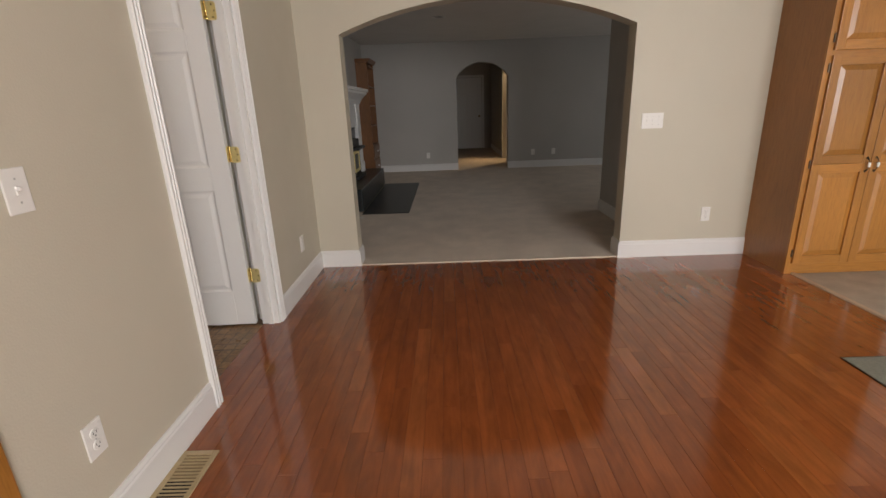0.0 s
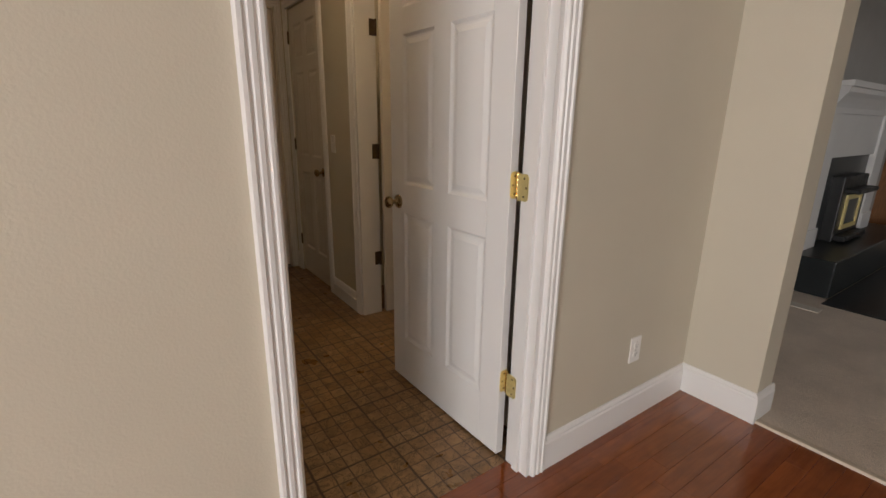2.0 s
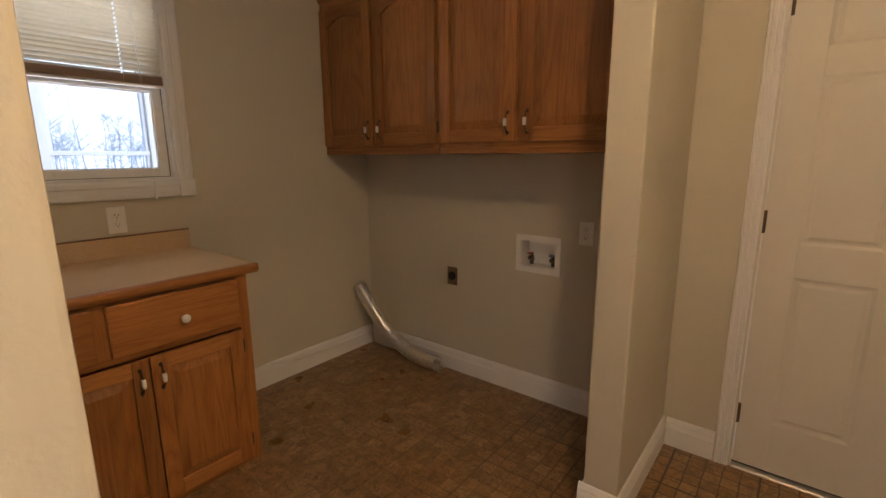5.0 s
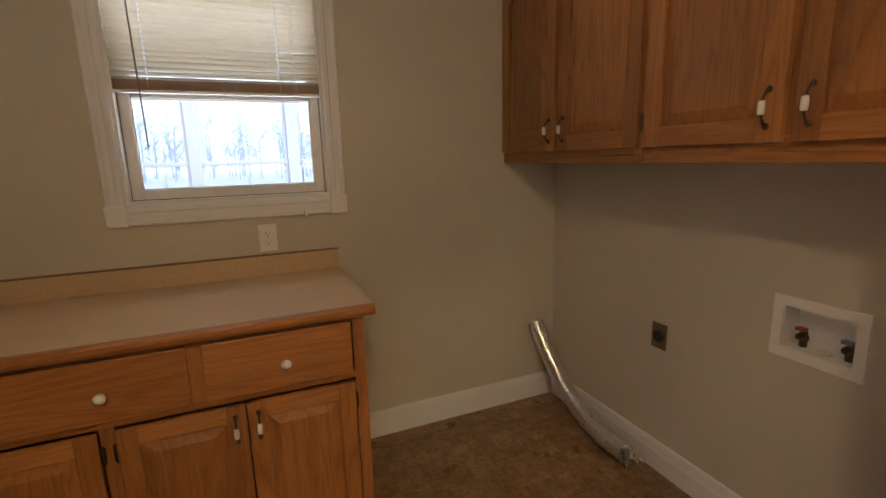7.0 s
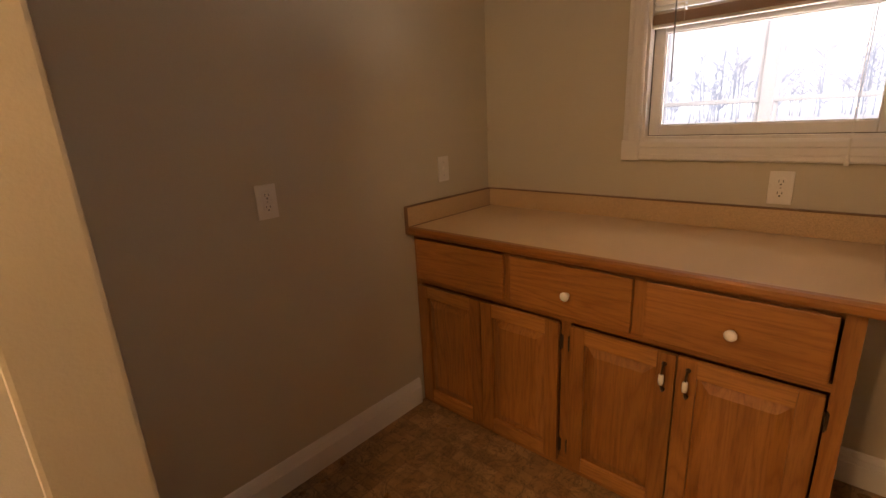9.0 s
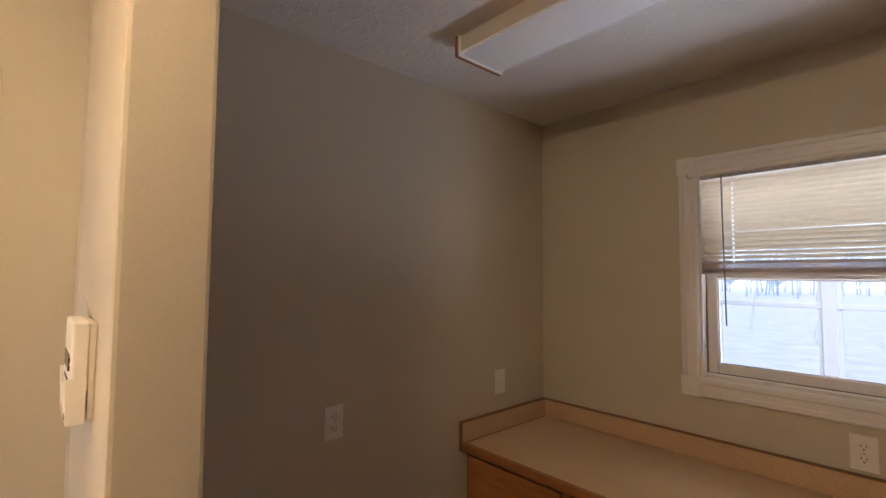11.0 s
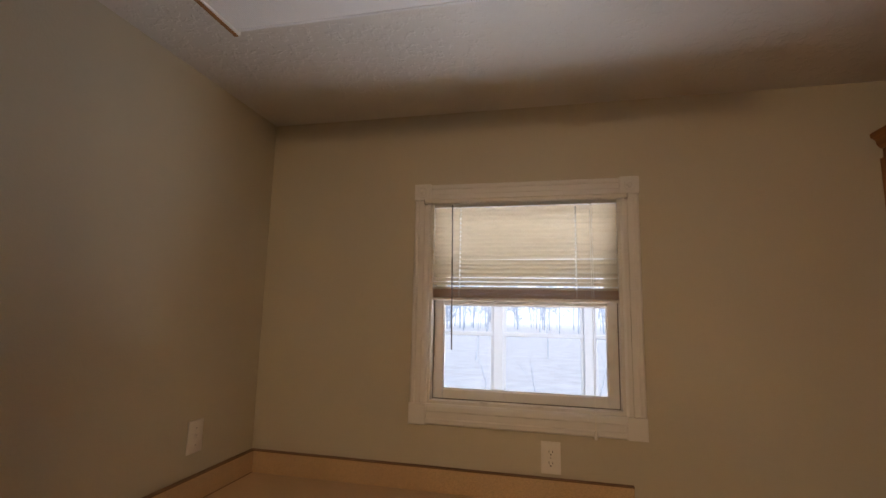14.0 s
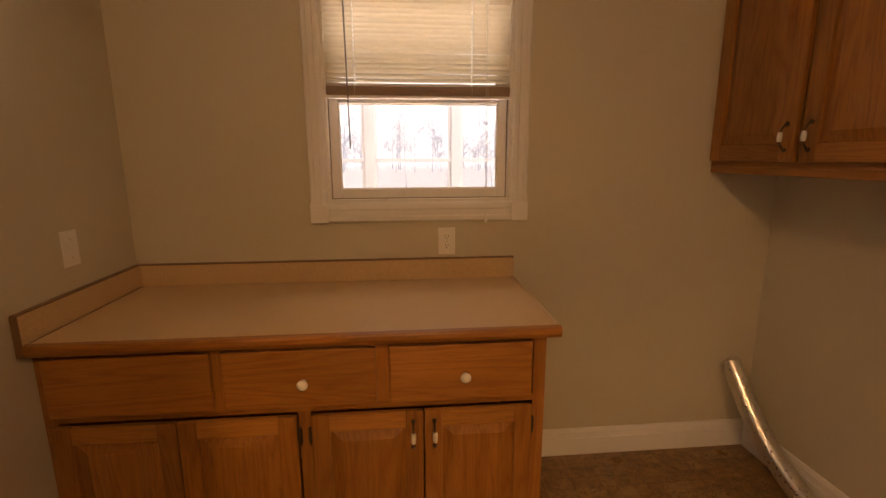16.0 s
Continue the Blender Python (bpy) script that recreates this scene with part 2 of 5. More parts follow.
def sheet_vinyl():
    """Printed and embossed squares of 6.45 cm, with a heavier line at every fifth."""
    m, t, b = nodes_of("patterned_sheet_vinyl", 0.42)
    tc = t.nodes.new("ShaderNodeTexCoord")
    wob = t.nodes.new("ShaderNodeTexNoise")
    wob.inputs["Scale"].default_value = 22
    t.links.new(tc.outputs["Object"], wob.inputs["Vector"])
    sub = t.nodes.new("ShaderNodeVectorMath")
    sub.operation = "SUBTRACT"
    sub.inputs[1].default_value = (0.5, 0.5, 0.5)
    t.links.new(wob.outputs["Color"], sub.inputs[0])
    sc = t.nodes.new("ShaderNodeVectorMath")
    sc.operation = "SCALE"
    sc.inputs["Scale"].default_value = 0.010
    t.links.new(sub.outputs[0], sc.inputs[0])
    ad = t.nodes.new("ShaderNodeVectorMath")
    ad.operation = "ADD"
    t.links.new(tc.outputs["Object"], ad.inputs[0])
    t.links.new(sc.outputs[0], ad.inputs[1])
    sep = t.nodes.new("ShaderNodeSeparateXYZ")
    t.links.new(ad.outputs[0], sep.inputs[0])

    def math1(op, a, v=None):
        n = t.nodes.new("ShaderNodeMath")
        n.operation = op
        for k, q in enumerate((a, v)):
            if q is None:
                continue
            if isinstance(q, (int, float)):
                n.inputs[k].default_value = q
            else:
                t.links.new(q, n.inputs[k])
        return n.outputs[0]

    cells, lines, heavy = [], [], []
    for k, off in ((0, 100 * 0.0645 + 0.02), (1, 100 * 0.0645 - 2.351 + 37 * 0.0645)):
        p = math1("DIVIDE", math1("ADD", sep.outputs[k], off), 0.0645)
        cells.append(math1("FLOOR", p))
        lines.append(math1("PINGPONG", p, 0.5))
        heavy.append(math1("PINGPONG", math1("DIVIDE", p, 5.0), 0.5))
    near = math1("MINIMUM", lines[0], lines[1])
    hv = math1("MULTIPLY", math1("MINIMUM", heavy[0], heavy[1]), 5.0)
    thin = ramp(t, near, [(0.02, 0.0), (0.06, 1.0)])
    thick = ramp(t, hv, [(0.04, 0.0), (0.10, 1.0)])
    broken = ramp(t, noise_of(t, tc.outputs["Object"], 30, 4), [(0.34, 1.0), (0.6, 0.0)])
    line = mix(t, 1.0, mix(t, mix(t, 0.72, broken, (0.0, 0.0, 0.0)), thin, (1.0, 1.0, 1.0)), thick, "MULTIPLY")
    # lines faint in the alcove, stronger towards the hall, edge broken by noise
    line_strength = math1("ADD", sep.outputs[1], math1("MULTIPLY", noise_of(t, tc.outputs["Object"], 2.6, 4, 0.6), 1.3))
    line_strength = ramp(t, math1("SUBTRACT", math1("MULTIPLY", line_strength, 0.7), 1.05), [(0.0, 0.22), (0.75, 1.0)])
    line = mix(t, line_strength, (1.0, 1.0, 1.0), line)
    cv = t.nodes.new("ShaderNodeCombineXYZ")
    t.links.new(cells[0], cv.inputs[0])
    t.links.new(cells[1], cv.inputs[1])
    wn2 = t.nodes.new("ShaderNodeTexWhiteNoise")
    wn2.noise_dimensions = "3D"
    t.links.new(cv.outputs[0], wn2.inputs["Vector"])
    cell = ramp(t, wn2.outputs["Value"], [(0.0, (0.265, 0.152, 0.066)), (0.4, (0.30, 0.174, 0.077)), (0.75, (0.33, 0.198, 0.091)), (1.0, (0.38, 0.238, 0.118))])
    cloud = ramp(t, noise_of(t, tc.outputs["Object"], 18, 5, 0.6), [(0.3, 0.66), (0.65, 1.1)])
    big = ramp(t, noise_of(t, tc.outputs["Object"], 2.2, 3), [(0.3, 0.85), (0.7, 1.05)])
    vein = ramp(t, noise_of(t, tc.outputs["Object"], 12, 6, 0.72, 1.2), [(0.475, 1.0), (0.5, 0.15), (0.525, 1.0)])
    c = mix(t, 1.0, cell, cloud, "MULTIPLY")
    c = mix(t, 0.75, c, vein, "MULTIPLY")
    c = mix(t, 1.0, c, big, "MULTIPLY")
    c = mix(t, line, (0.06, 0.034, 0.017), c)
    t.links.new(c, b.inputs["Base Color"])
    first = bump(t, b, line, 0.35, 0.002)
    bump(t, b, cloud, 0.08, 0.002, first)
    t.links.new(ramp(t, noise_of(t, tc.outputs["Object"], 7, 3), [(0.3, 0.26), (0.7, 0.46)]), b.inputs["Roughness"])
    return m


SHEET = sheet_vinyl()


def carpet():
    m, t, b = nodes_of("beige_carpet", 0.95)
    v = coords(t)
    n = noise_of(t, v, 260, 3, 0.7)
    patch = noise_of(t, v, 3.5, 4, 0.6)
    c = mix(t, 1.0, (0.72, 0.61, 0.49), ramp(t, n, [(0.3, 0.72), (0.7, 1.15)]), "MULTIPLY")
    t.links.new(mix(t, 1.0, c, ramp(t, patch, [(0.35, 0.88), (0.65, 1.05)]), "MULTIPLY"), b.inputs["Base Color"])
    bump(t, b, n, 0.9, 0.006)
    b.inputs["Sheen Weight"].default_value = 0.2
    return m


CARPET = carpet()


def stone_black():
    m, t, b = nodes_of("black_granite", 0.30)
    b.inputs["Specular IOR Level"].default_value = 0.3
    v = coords(t)
    t.links.new(ramp(t, noise_of(t, v, 300, 3, 0.7), [(0.4, (0.012, 0.014, 0.015)), (0.62, (0.03, 0.034, 0.035)), (0.72, (0.12, 0.13, 0.13))]), b.inputs["Base Color"])
    return m


GRANITE = stone_black()


def floor_tile():
    m, t, b = nodes_of("grey_kitchen_tile", 0.4)
    v = coords(t)
    c = ramp(t, noise_of(t, v, 7, 5, 0.6), [(0.3, (0.30, 0.265, 0.22)), (0.7, (0.42, 0.38, 0.32))])
    t.links.new(c, b.inputs["Base Color"])
    bump(t, b, noise_of(t, v, 40, 3), 0.1, 0.002)
    return m


KTILE = floor_tile()


def translucent(name, color, through_color, share):
    m, t, b = nodes_of(name, 0.45, 0, color)
    tr = t.nodes.new("ShaderNodeBsdfTranslucent")
    tr.inputs[0].default_value = (*through_color, 1)
    ms = t.nodes.new("ShaderNodeMixShader")
    ms.inputs[0].default_value = share
    t.links.new(b.outputs[0], ms.inputs[1])
    t.links.new(tr.outputs[0], ms.inputs[2])
    t.links.new(ms.outputs[0], t.nodes["Material Output"].inputs[0])
    n = noise_of(t, coords(t, jitter=True), 30, 3)
    t.links.new(mix(t, 1.0, color, ramp(t, n, [(0.3, 0.94), (0.7, 1.0)]), "MULTIPLY"), b.inputs["Base Color"])
    return m


SLAT = translucent("cream_vinyl_slat", (0.74, 0.66, 0.52), (0.78, 0.68, 0.52), 0.13)
# the bunched slats' shade is put into this darker brown
STACKED = plain("stacked_slat_shade", (0.44, 0.30, 0.22), 0.45)


def prismatic():
    m, t, b = nodes_of("prismatic_acrylic", 0.13, 0, (0.88, 0.89, 0.91))
    v = coords(t)
    w = t.nodes.new("ShaderNodeTexVoronoi")
    w.inputs["Scale"].default_value = 190
    w.inputs["Randomness"].default_value = 0.15
    t.links.new(v, w.inputs["Vector"])
    bump(t, b, w.outputs["Distance"], 0.5, 0.002)
    b.inputs["Specular IOR Level"].default_value = 0.9
    return m


def clear_acrylic():
    m, t, b = nodes_of("clear_acrylic_side", 0.18, 0, (0.80, 0.78, 0.74))
    bump(t, b, noise_of(t, coords(t, (0.1, 1, 1)), 60, 2), 0.15, 0.002)
    b.inputs["Transmission Weight"].default_value = 0.35
    return m


CLEAR = clear_acrylic()
PRISM = prismatic()


def glass():
    m, t, b = nodes_of("window_glass", 0.0, 0, (1, 1, 1))
    g = t.nodes.new("ShaderNodeBsdfTransparent")
    gl = t.nodes.new("ShaderNodeBsdfGlossy")
    gl.inputs["Roughness"].default_value = 0.02
    fz = t.nodes.new("ShaderNodeFresnel")
    ms = t.nodes.new("ShaderNodeMixShader")
    t.links.new(fz.outputs[0], ms.inputs[0])
    t.links.new(g.outputs[0], ms.inputs[1])
    t.links.new(gl.outputs[0], ms.inputs[2])
    t.links.new(ms.outputs[0], t.nodes["Material Output"].inputs[0])
    return m


GLASS = glass()


def glow(name, color, strength):
    m, t, b = nodes_of(name, 0.3, 0, (0.9, 0.85, 0.75))
    b.inputs["Emission Color"].default_value = (*color, 1)
    b.inputs["Emission Strength"].default_value = strength
    return m


SNOW = plain("old_snow", (0.82, 0.85, 0.88), 0.8, 0, 0.18, 1.5, 0.3)
# outdoor haze is put into this pale bluish bark colour
BARK = plain("hazed_bark", (0.70, 0.76, 0.84), 0.9, 0, 0.3, 30, 0.4)


# ---- mesh helpers ----
def box(bm, x0, x1, y0, y1, z0, z1, bevel=0.0, seg=1):
    x0, x1 = sorted((x0, x1))
    y0, y1 = sorted((y0, y1))
    z0, z1 = sorted((z0, z1))
    vs = [bm.verts.new((x, y, z)) for x in (x0, x1) for y in (y0, y1) for z in (z0, z1)]
    fs = [bm.faces.new([vs[i] for i in q]) for q in ((0, 1, 3, 2), (4, 6, 7, 5), (0, 4, 5, 1), (2, 3, 7, 6), (0, 2, 6, 4), (1, 5, 7, 3))]
    if bevel:
        es = {e for f in fs for e in f.edges}
        bmesh.ops.bevel(bm, geom=list(es), offset=bevel, segments=seg, affect="EDGES", profile=0.6)
    return bm


def boxes(*rows):
    bm = bmesh.new()
    for r in rows:
        box(bm, *r)
    return bm


def turned(bm, profile, axis="z", seg=24, at=(0, 0, 0)):
    """A body of revolution: rows of (radius, height)."""
    rings = []
    for r, h in profile:
        ring = []
        for k in range(seg):
            a = 2 * math.pi * k / seg
            c, s = r * math.cos(a), r * math.sin(a)
            p = {"z": (c, s, h), "y": (c, h, s), "x": (h, c, s)}[axis]
            ring.append(bm.verts.new((p[0] + at[0], p[1] + at[1], p[2] + at[2])))
        rings.append(ring)
    for a, b in zip(rings, rings[1:]):
        for k in range(seg):
            bm.faces.new((a[k], a[(k + 1) % seg], b[(k + 1) % seg], b[k]))
    bm.faces.new(rings[0])
    bm.faces.new(rings[-1])
    bmesh.ops.recalc_face_normals(bm, faces=bm.faces)
    return bm


def frustum(bm, x0, x1, z0, z1, ya, yb, inset):
    """A raised field on a panel: outline at depth ya, smaller top at depth yb."""
    o = [bm.verts.new(p) for p in ((x0, ya, z0), (x1, ya, z0), (x1, ya, z1), (x0, ya, z1))]
    i = [bm.verts.new(p) for p in ((x0 + inset, yb, z0 + inset), (x1 - inset, yb, z0 + inset), (x1 - inset, yb, z1 - inset), (x0 + inset, yb, z1 - inset))]
    for k in range(4):
        bm.faces.new((o[k], o[(k + 1) % 4], i[(k + 1) % 4], i[k]))
    bm.faces.new(i)


def tube(bm, pts, radii, seg=10, cap=True):
    rings, side = [], None
    pts = [Vector(p) for p in pts]
    for k, p in enumerate(pts):
        d = (pts[min(k + 1, len(pts) - 1)] - pts[max(k - 1, 0)]).normalized()
        if side is None:
            side = d.orthogonal().normalized()
        side = (side - d * side.dot(d)).normalized()
        up = d.cross(side)
        r = radii[k] if isinstance(radii, (list, tuple)) else radii
        rings.append([bm.verts.new(p + r * (math.cos(2 * math.pi * j / seg) * side + math.sin(2 * math.pi * j / seg) * up)) for j in range(seg)])
    for a, b in zip(rings, rings[1:]):
        for j in range(seg):
            bm.faces.new((a[j], a[(j + 1) % seg], b[(j + 1) % seg], b[j]))
    if cap:
        bm.faces.new(rings[0][::-1])
        bm.faces.new(rings[-1])
    return bm


def sweep(bm, profile, start, end, out, up=(0, 0, 1)):
    """Extrude a profile of (outward, upward) rows from start to end."""
    s, e, o, u = Vector(start), Vector(end), Vector(out), Vector(up)
    a = [bm.verts.new(s + o * p + u * q) for p, q in profile]
    b = [bm.verts.new(e + o * p + u * q) for p, q in profile]
    n = len(profile)
    for k in range(n):
        bm.faces.new((a[k], a[(k + 1) % n], b[(k + 1) % n], b[k]))
    bm.faces.new(a)
    bm.faces.new(b)
    return bm


def mesh_of(name, bm, material, smooth=False):
    bmesh.ops.recalc_face_normals(bm, faces=bm.faces)
    me = bpy.data.meshes.new(name)
    bm.to_mesh(me)
    bm.free()
    me.materials.append(material)
    if smooth:
        for p in me.polygons:
            p.use_smooth = True
    return me


def part(name, bm, material, parent, label="", smooth=False):
    ob = new(name, mesh_of(name, bm, material, smooth))
    ob.parent = parent
    if label:
        ob["label"] = label
    return ob


def structure(name, bm, material, label="", category="", smooth=False):
    ob = new(name, mesh_of(name, bm, material, smooth))
    return tagged(ob, label, category, kind="structure")


def thing(name, m, label, category, group="", kind=""):
    ob = new(name)
    ob.empty_display_size = 0.05
    ob.matrix_world = m
    return tagged(ob, label, category, group, kind)


# ---- the shell of the place ----
# plan: dining room east of x = -1.22, laundry west of it, living room north of y = 4.08
H = 2.455
DW, LW = -1.22, -1.36            # dining and hall faces of the wall with the doorway
AE = -1.445                      # alcove's east wall
WW, SW, NW = -4.195, -0.146, 3.01   # laundry's west, south and north faces
P0, P1 = 1.695, 1.825            # partition between alcove and hall
DOOR_S, DOOR_N, DOOR_H = 2.068, 2.888, 2.06
AY0, AY1 = 3.93, 4.08            # arch wall
FY0, FY1 = 9.81, 9.95            # far wall
VW = -1.72                       # living room's west wall


def arch_wall(name, x0, x1, y0, y1, top, a0, a1, spring, apex, material, label):
    bm = bmesh.new()
    box(bm, x0, a0, y0, y1, 0, top)
    box(bm, a1, x1, y0, y1, 0, top)
    half, rise = (a1 - a0) / 2, apex - spring
    rad = (half * half + rise * rise) / (2 * rise)
    cx, cz = (a0 + a1) / 2, apex - rad
    n = 36
    low = []
    for k in range(n + 1):
        x = a0 + (a1 - a0) * k / n
        low.append((x, cz + math.sqrt(max(rad * rad - (x - cx) ** 2, 0))))
    rows = [[bm.verts.new((x, y, z)) for x, z in low] for y in (y0, y1)]
    tops = [[bm.verts.new((x, y, top)) for x, z in low] for y in (y0, y1)]
    for k in range(n):
        bm.faces.new((rows[0][k], rows[0][k + 1], tops[0][k + 1], tops[0][k]))
        bm.faces.new((rows[1][k], tops[1][k], tops[1][k + 1], rows[1][k + 1]))
        bm.faces.new((rows[0][k], rows[1][k], rows[1][k + 1], rows[0][k + 1]))
        bm.faces.new((tops[0][k], tops[0][k + 1], tops[1][k + 1], tops[1][k]))
    return structure(name, bm, material, label, "wall")


structure("wall_dining_west", boxes(
    (LW, DW, -3.14, -0.30, 0, H), (AE, DW, -0.30, P0, 0, H), (LW, DW, P0, DOOR_S, 0, H),
    (LW, DW, DOOR_S, DOOR_N, DOOR_H, H), (LW + 0.032, DW, DOOR_N, DOOR_N + 0.045, 0, H), (LW, DW, DOOR_N + 0.045, AY1, 0, H)), WALL, "beige painted wall with a doorway to the laundry", "wall")
arch_wall("wall_arch", DW, 5.5, AY0, AY1, H, -0.895, 1.297, 1.806, 2.022, WALL, "beige wall with a wide arched opening")
structure("wall_dining_south", boxes(
    (LW, 1.05, -3.14, -3.0, 0, H), (3.55, 5.64, -3.14, -3.0, 0, H), (1.05, 3.55, -3.14, -3.0, 0, 0.85), (1.05, 3.55, -3.14, -3.0, 2.15, H)),
    WALL, "beige wall with a wide window", "wall")
structure("wall_kitchen_east", boxes(
    (5.5, 5.64, -3.0, -2.4, 0, H), (5.5, 5.64, -0.6, AY1, 0, H), (5.5, 5.64, -2.4, -0.6, 0, 1.0), (5.5, 5.64, -2.4, -0.6, 2.1, H)), WALL, "beige kitchen wall with a window", "wall")
structure("wall_living_west", boxes((VW - 0.14, VW, AY1, FY1, 0, H)), LIVING_WALL, "grey-beige wall behind the fireplace", "wall")
structure("wall_living_south_return", boxes((VW - 0.14, DW, AY1 - 0.1, AY1, 0, H)), LIVING_WALL, "grey-beige return wall", "wall")
structure("wall_living_east", boxes(
    (6.0, 6.14, AY1, 6.1, 0, H), (6.0, 6.14, 7.9, FY1, 0, H), (6.0, 6.14, 6.1, 7.9, 0, 0.8), (6.0, 6.14, 6.1, 7.9, 2.1, H)), LIVING_WALL, "grey-beige wall with a window", "wall")
structure("wall_living_stub", boxes((1.70, 1.84, AY1, 5.70, 0, H)), LIVING_WALL, "short grey-beige wall beside the arch", "wall")
arch_wall("wall_living_north", VW, 6.0, FY0, FY1, H, 0.105, 1.128, 1.80, 2.07, LIVING_WALL, "grey-beige wall with a narrow arch to a hallway")
structure("wall_far_hall", boxes(
    (-0.10, 0.02, FY1, 14.6, 0, H), (1.25, 1.37, FY1, 10.9, 0, H), (1.25, 1.37, 11.7, 14.6, 0, H), (1.25, 1.37, 10.9, 11.7, 2.05, H), (-0.1, 2.6, 14.6, 14.72, 0, H),
    (2.48, 2.6, FY1, 14.6, 0, H)), LIVING_WALL, "grey-beige hallway walls", "wall")

# laundry
W0, W1, WZ0, WZ1 = -2.985, -2.222, 1.225, 2.062
structure("wall_laundry_south", boxes(
    (WW - 0.14, W0, -0.30, SW, 0, H), (W1, AE, -0.30, SW, 0, H), (W0, W1, -0.30, SW, 0, WZ0), (W0, W1, -0.30, SW, WZ1, H)), WALL, "beige laundry wall with a window", "wall")
GD0, GD1, GDH = 2.100, 2.948, 2.09
B0, B1, BZ0, BZ1 = 1.058, 1.258, 0.745, 0.889
structure("wall_laundry_west", boxes(
    (WW - 0.14, WW, SW, B0, 0, H), (WW - 0.14, WW, B1, GD0, 0, H), (WW - 0.14, WW, GD1, NW + 0.13, 0, H), (WW - 0.14, WW, GD0, GD1, GDH, H),
    (WW - 0.14, WW, B0, B1, 0, BZ0), (WW - 0.14, WW, B0, B1, BZ1, H), (WW - 0.14, WW - 0.09, B0, B1, BZ0, BZ1)), WALL, "beige laundry wall with a door", "wall")
C0, C1, CH = -4.065, -3.425, 2.06
N0, N1 = -2.89, -2.08
structure("wall_laundry_north", boxes(
    (WW, C0, NW, NW + 0.13, 0, H), (C1, N0, NW, NW + 0.13, 0, H), (N1, LW, NW, NW + 0.13, 0, H), (C0, C1, NW, NW + 0.13, CH, H), (N0, N1, NW, NW + 0.13, CH, H),
    (C0, C1, NW + 0.09, NW + 0.13, 0, CH)), WALL, "beige wall with a closet door and an open doorway", "wall")
structure("partition_east", box(bmesh.new(), -2.115, AE - 0.001, P0, P1, 0, H, 0.008, 2), WALL, "beige textured end of a partition wall", "wall")
structure("partition_hall_return", boxes((AE, LW, P0 + 0.001, P1, 0, H)), WALL, "beige partition wall", "wall")
structure("partition_west", box(bmesh.new(), WW + 0.001, -3.53, 1.706, 1.83, 0, H, 0.008, 2), WALL, "beige stub wall beside the washer space", "wall")
structure("wall_north_room", boxes(
    (-3.45, -3.33, NW + 0.13, 5.0, 0, H), (VW - 0.28, VW - 0.15, AY1, 5.0, 0, H), (-3.45, VW - 0.15, 5.0, 5.12, 0, H), (LW - 0.5, LW, NW + 0.13, AY1 - 0.1, 0, H)), WALL, "beige walls of a small lit room", "wall")

structure("floor_laundry", boxes((WW - 0.14, -1.322, -0.30, 5.1, -0.12, 0.0)), SHEET, "worn tan sheet vinyl floor printed with small squares", "floor")
structure("floor_dining_base", boxes((-1.322, 2.40, -3.1, 3.955, -0.12, -0.012)), plain("dark_subfloor", (0.05, 0.018, 0.008), 0.9), "dark subfloor under the hardwood", "floor")
structure("floor_kitchen", boxes((2.40, 5.6, -3.1, 3.955, -0.12, -0.002)), KTILE, "grey-tan kitchen floor", "floor")
structure("carpet", boxes((VW - 0.1, 6.1, 3.955, 14.7, -0.12, 0.006)), CARPET, "grey-beige cut pile carpet", "carpet")
bm = bmesh.new()
sweep(bm, [(-0.018, 0.0), (-0.012, 0.010), (0.012, 0.010), (0.018, 0.0)], (-0.895, 3.95, 0), (1.297, 3.95, 0), (0, 1, 0))
structure("carpet_edge_strip", bm, plain("pale_edge_strip", (0.62, 0.53, 0.42), 0.5), "pale strip between hardwood and carpet", "threshold")
bm = bmesh.new()
sweep(bm, [(-0.02, 0.0), (-0.014, 0.008), (0.014, 0.008), (0.02, 0.0)], (2.40, -3.0, 0), (2.40, 3.445, 0), (1, 0, 0))
structure("tile_edge_strip", bm, plain("tan_edge_strip", (0.52, 0.40, 0.29), 0.45), "tan strip between hardwood and tile", "threshold")
structure("ceiling_laundry", boxes((WW - 0.14, LW, -0.30, NW + 0.13, H, H + 0.1), (-3.45, VW - 0.15, NW + 0.13, 5.12, H, H + 0.1)), CEILING, "white knockdown-textured ceiling", "ceiling")
structure("ceiling_dining", boxes((LW, 5.64, -3.14, AY1, H, H + 0.1)), CEILING, "white textured ceiling", "ceiling")
structure("ceiling_living", boxes((VW - 0.14, 6.14, AY1, FY1, H, H + 0.1), (-0.1, 2.6, FY1, 14.72, H, H + 0.1)), CEILING, "white textured living room ceiling", "ceiling")

# ---- baseboards and casings ----
SKIRT = [(0, 0), (0.014, 0), (0.014, 0.112), (0.010, 0.120), (0.012, 0.127), (0.006, 0.140), (0, 0.142)]
SKIRT2 = [(0, 0), (0.015, 0), (0.015, 0.085), (0.011, 0.089), (0.015, 0.093), (0.011, 0.108), (0.013, 0.112), (0.007, 0.130), (0, 0.134)]


def baseboards(name, rows, profile, label):
    for s, e, o in rows:
        bm = bmesh.new()
        sweep(bm, profile, (*s, 0), (*e, 0), (*o, 0))
        structure(name, bm, TRIM, label, "baseboard")


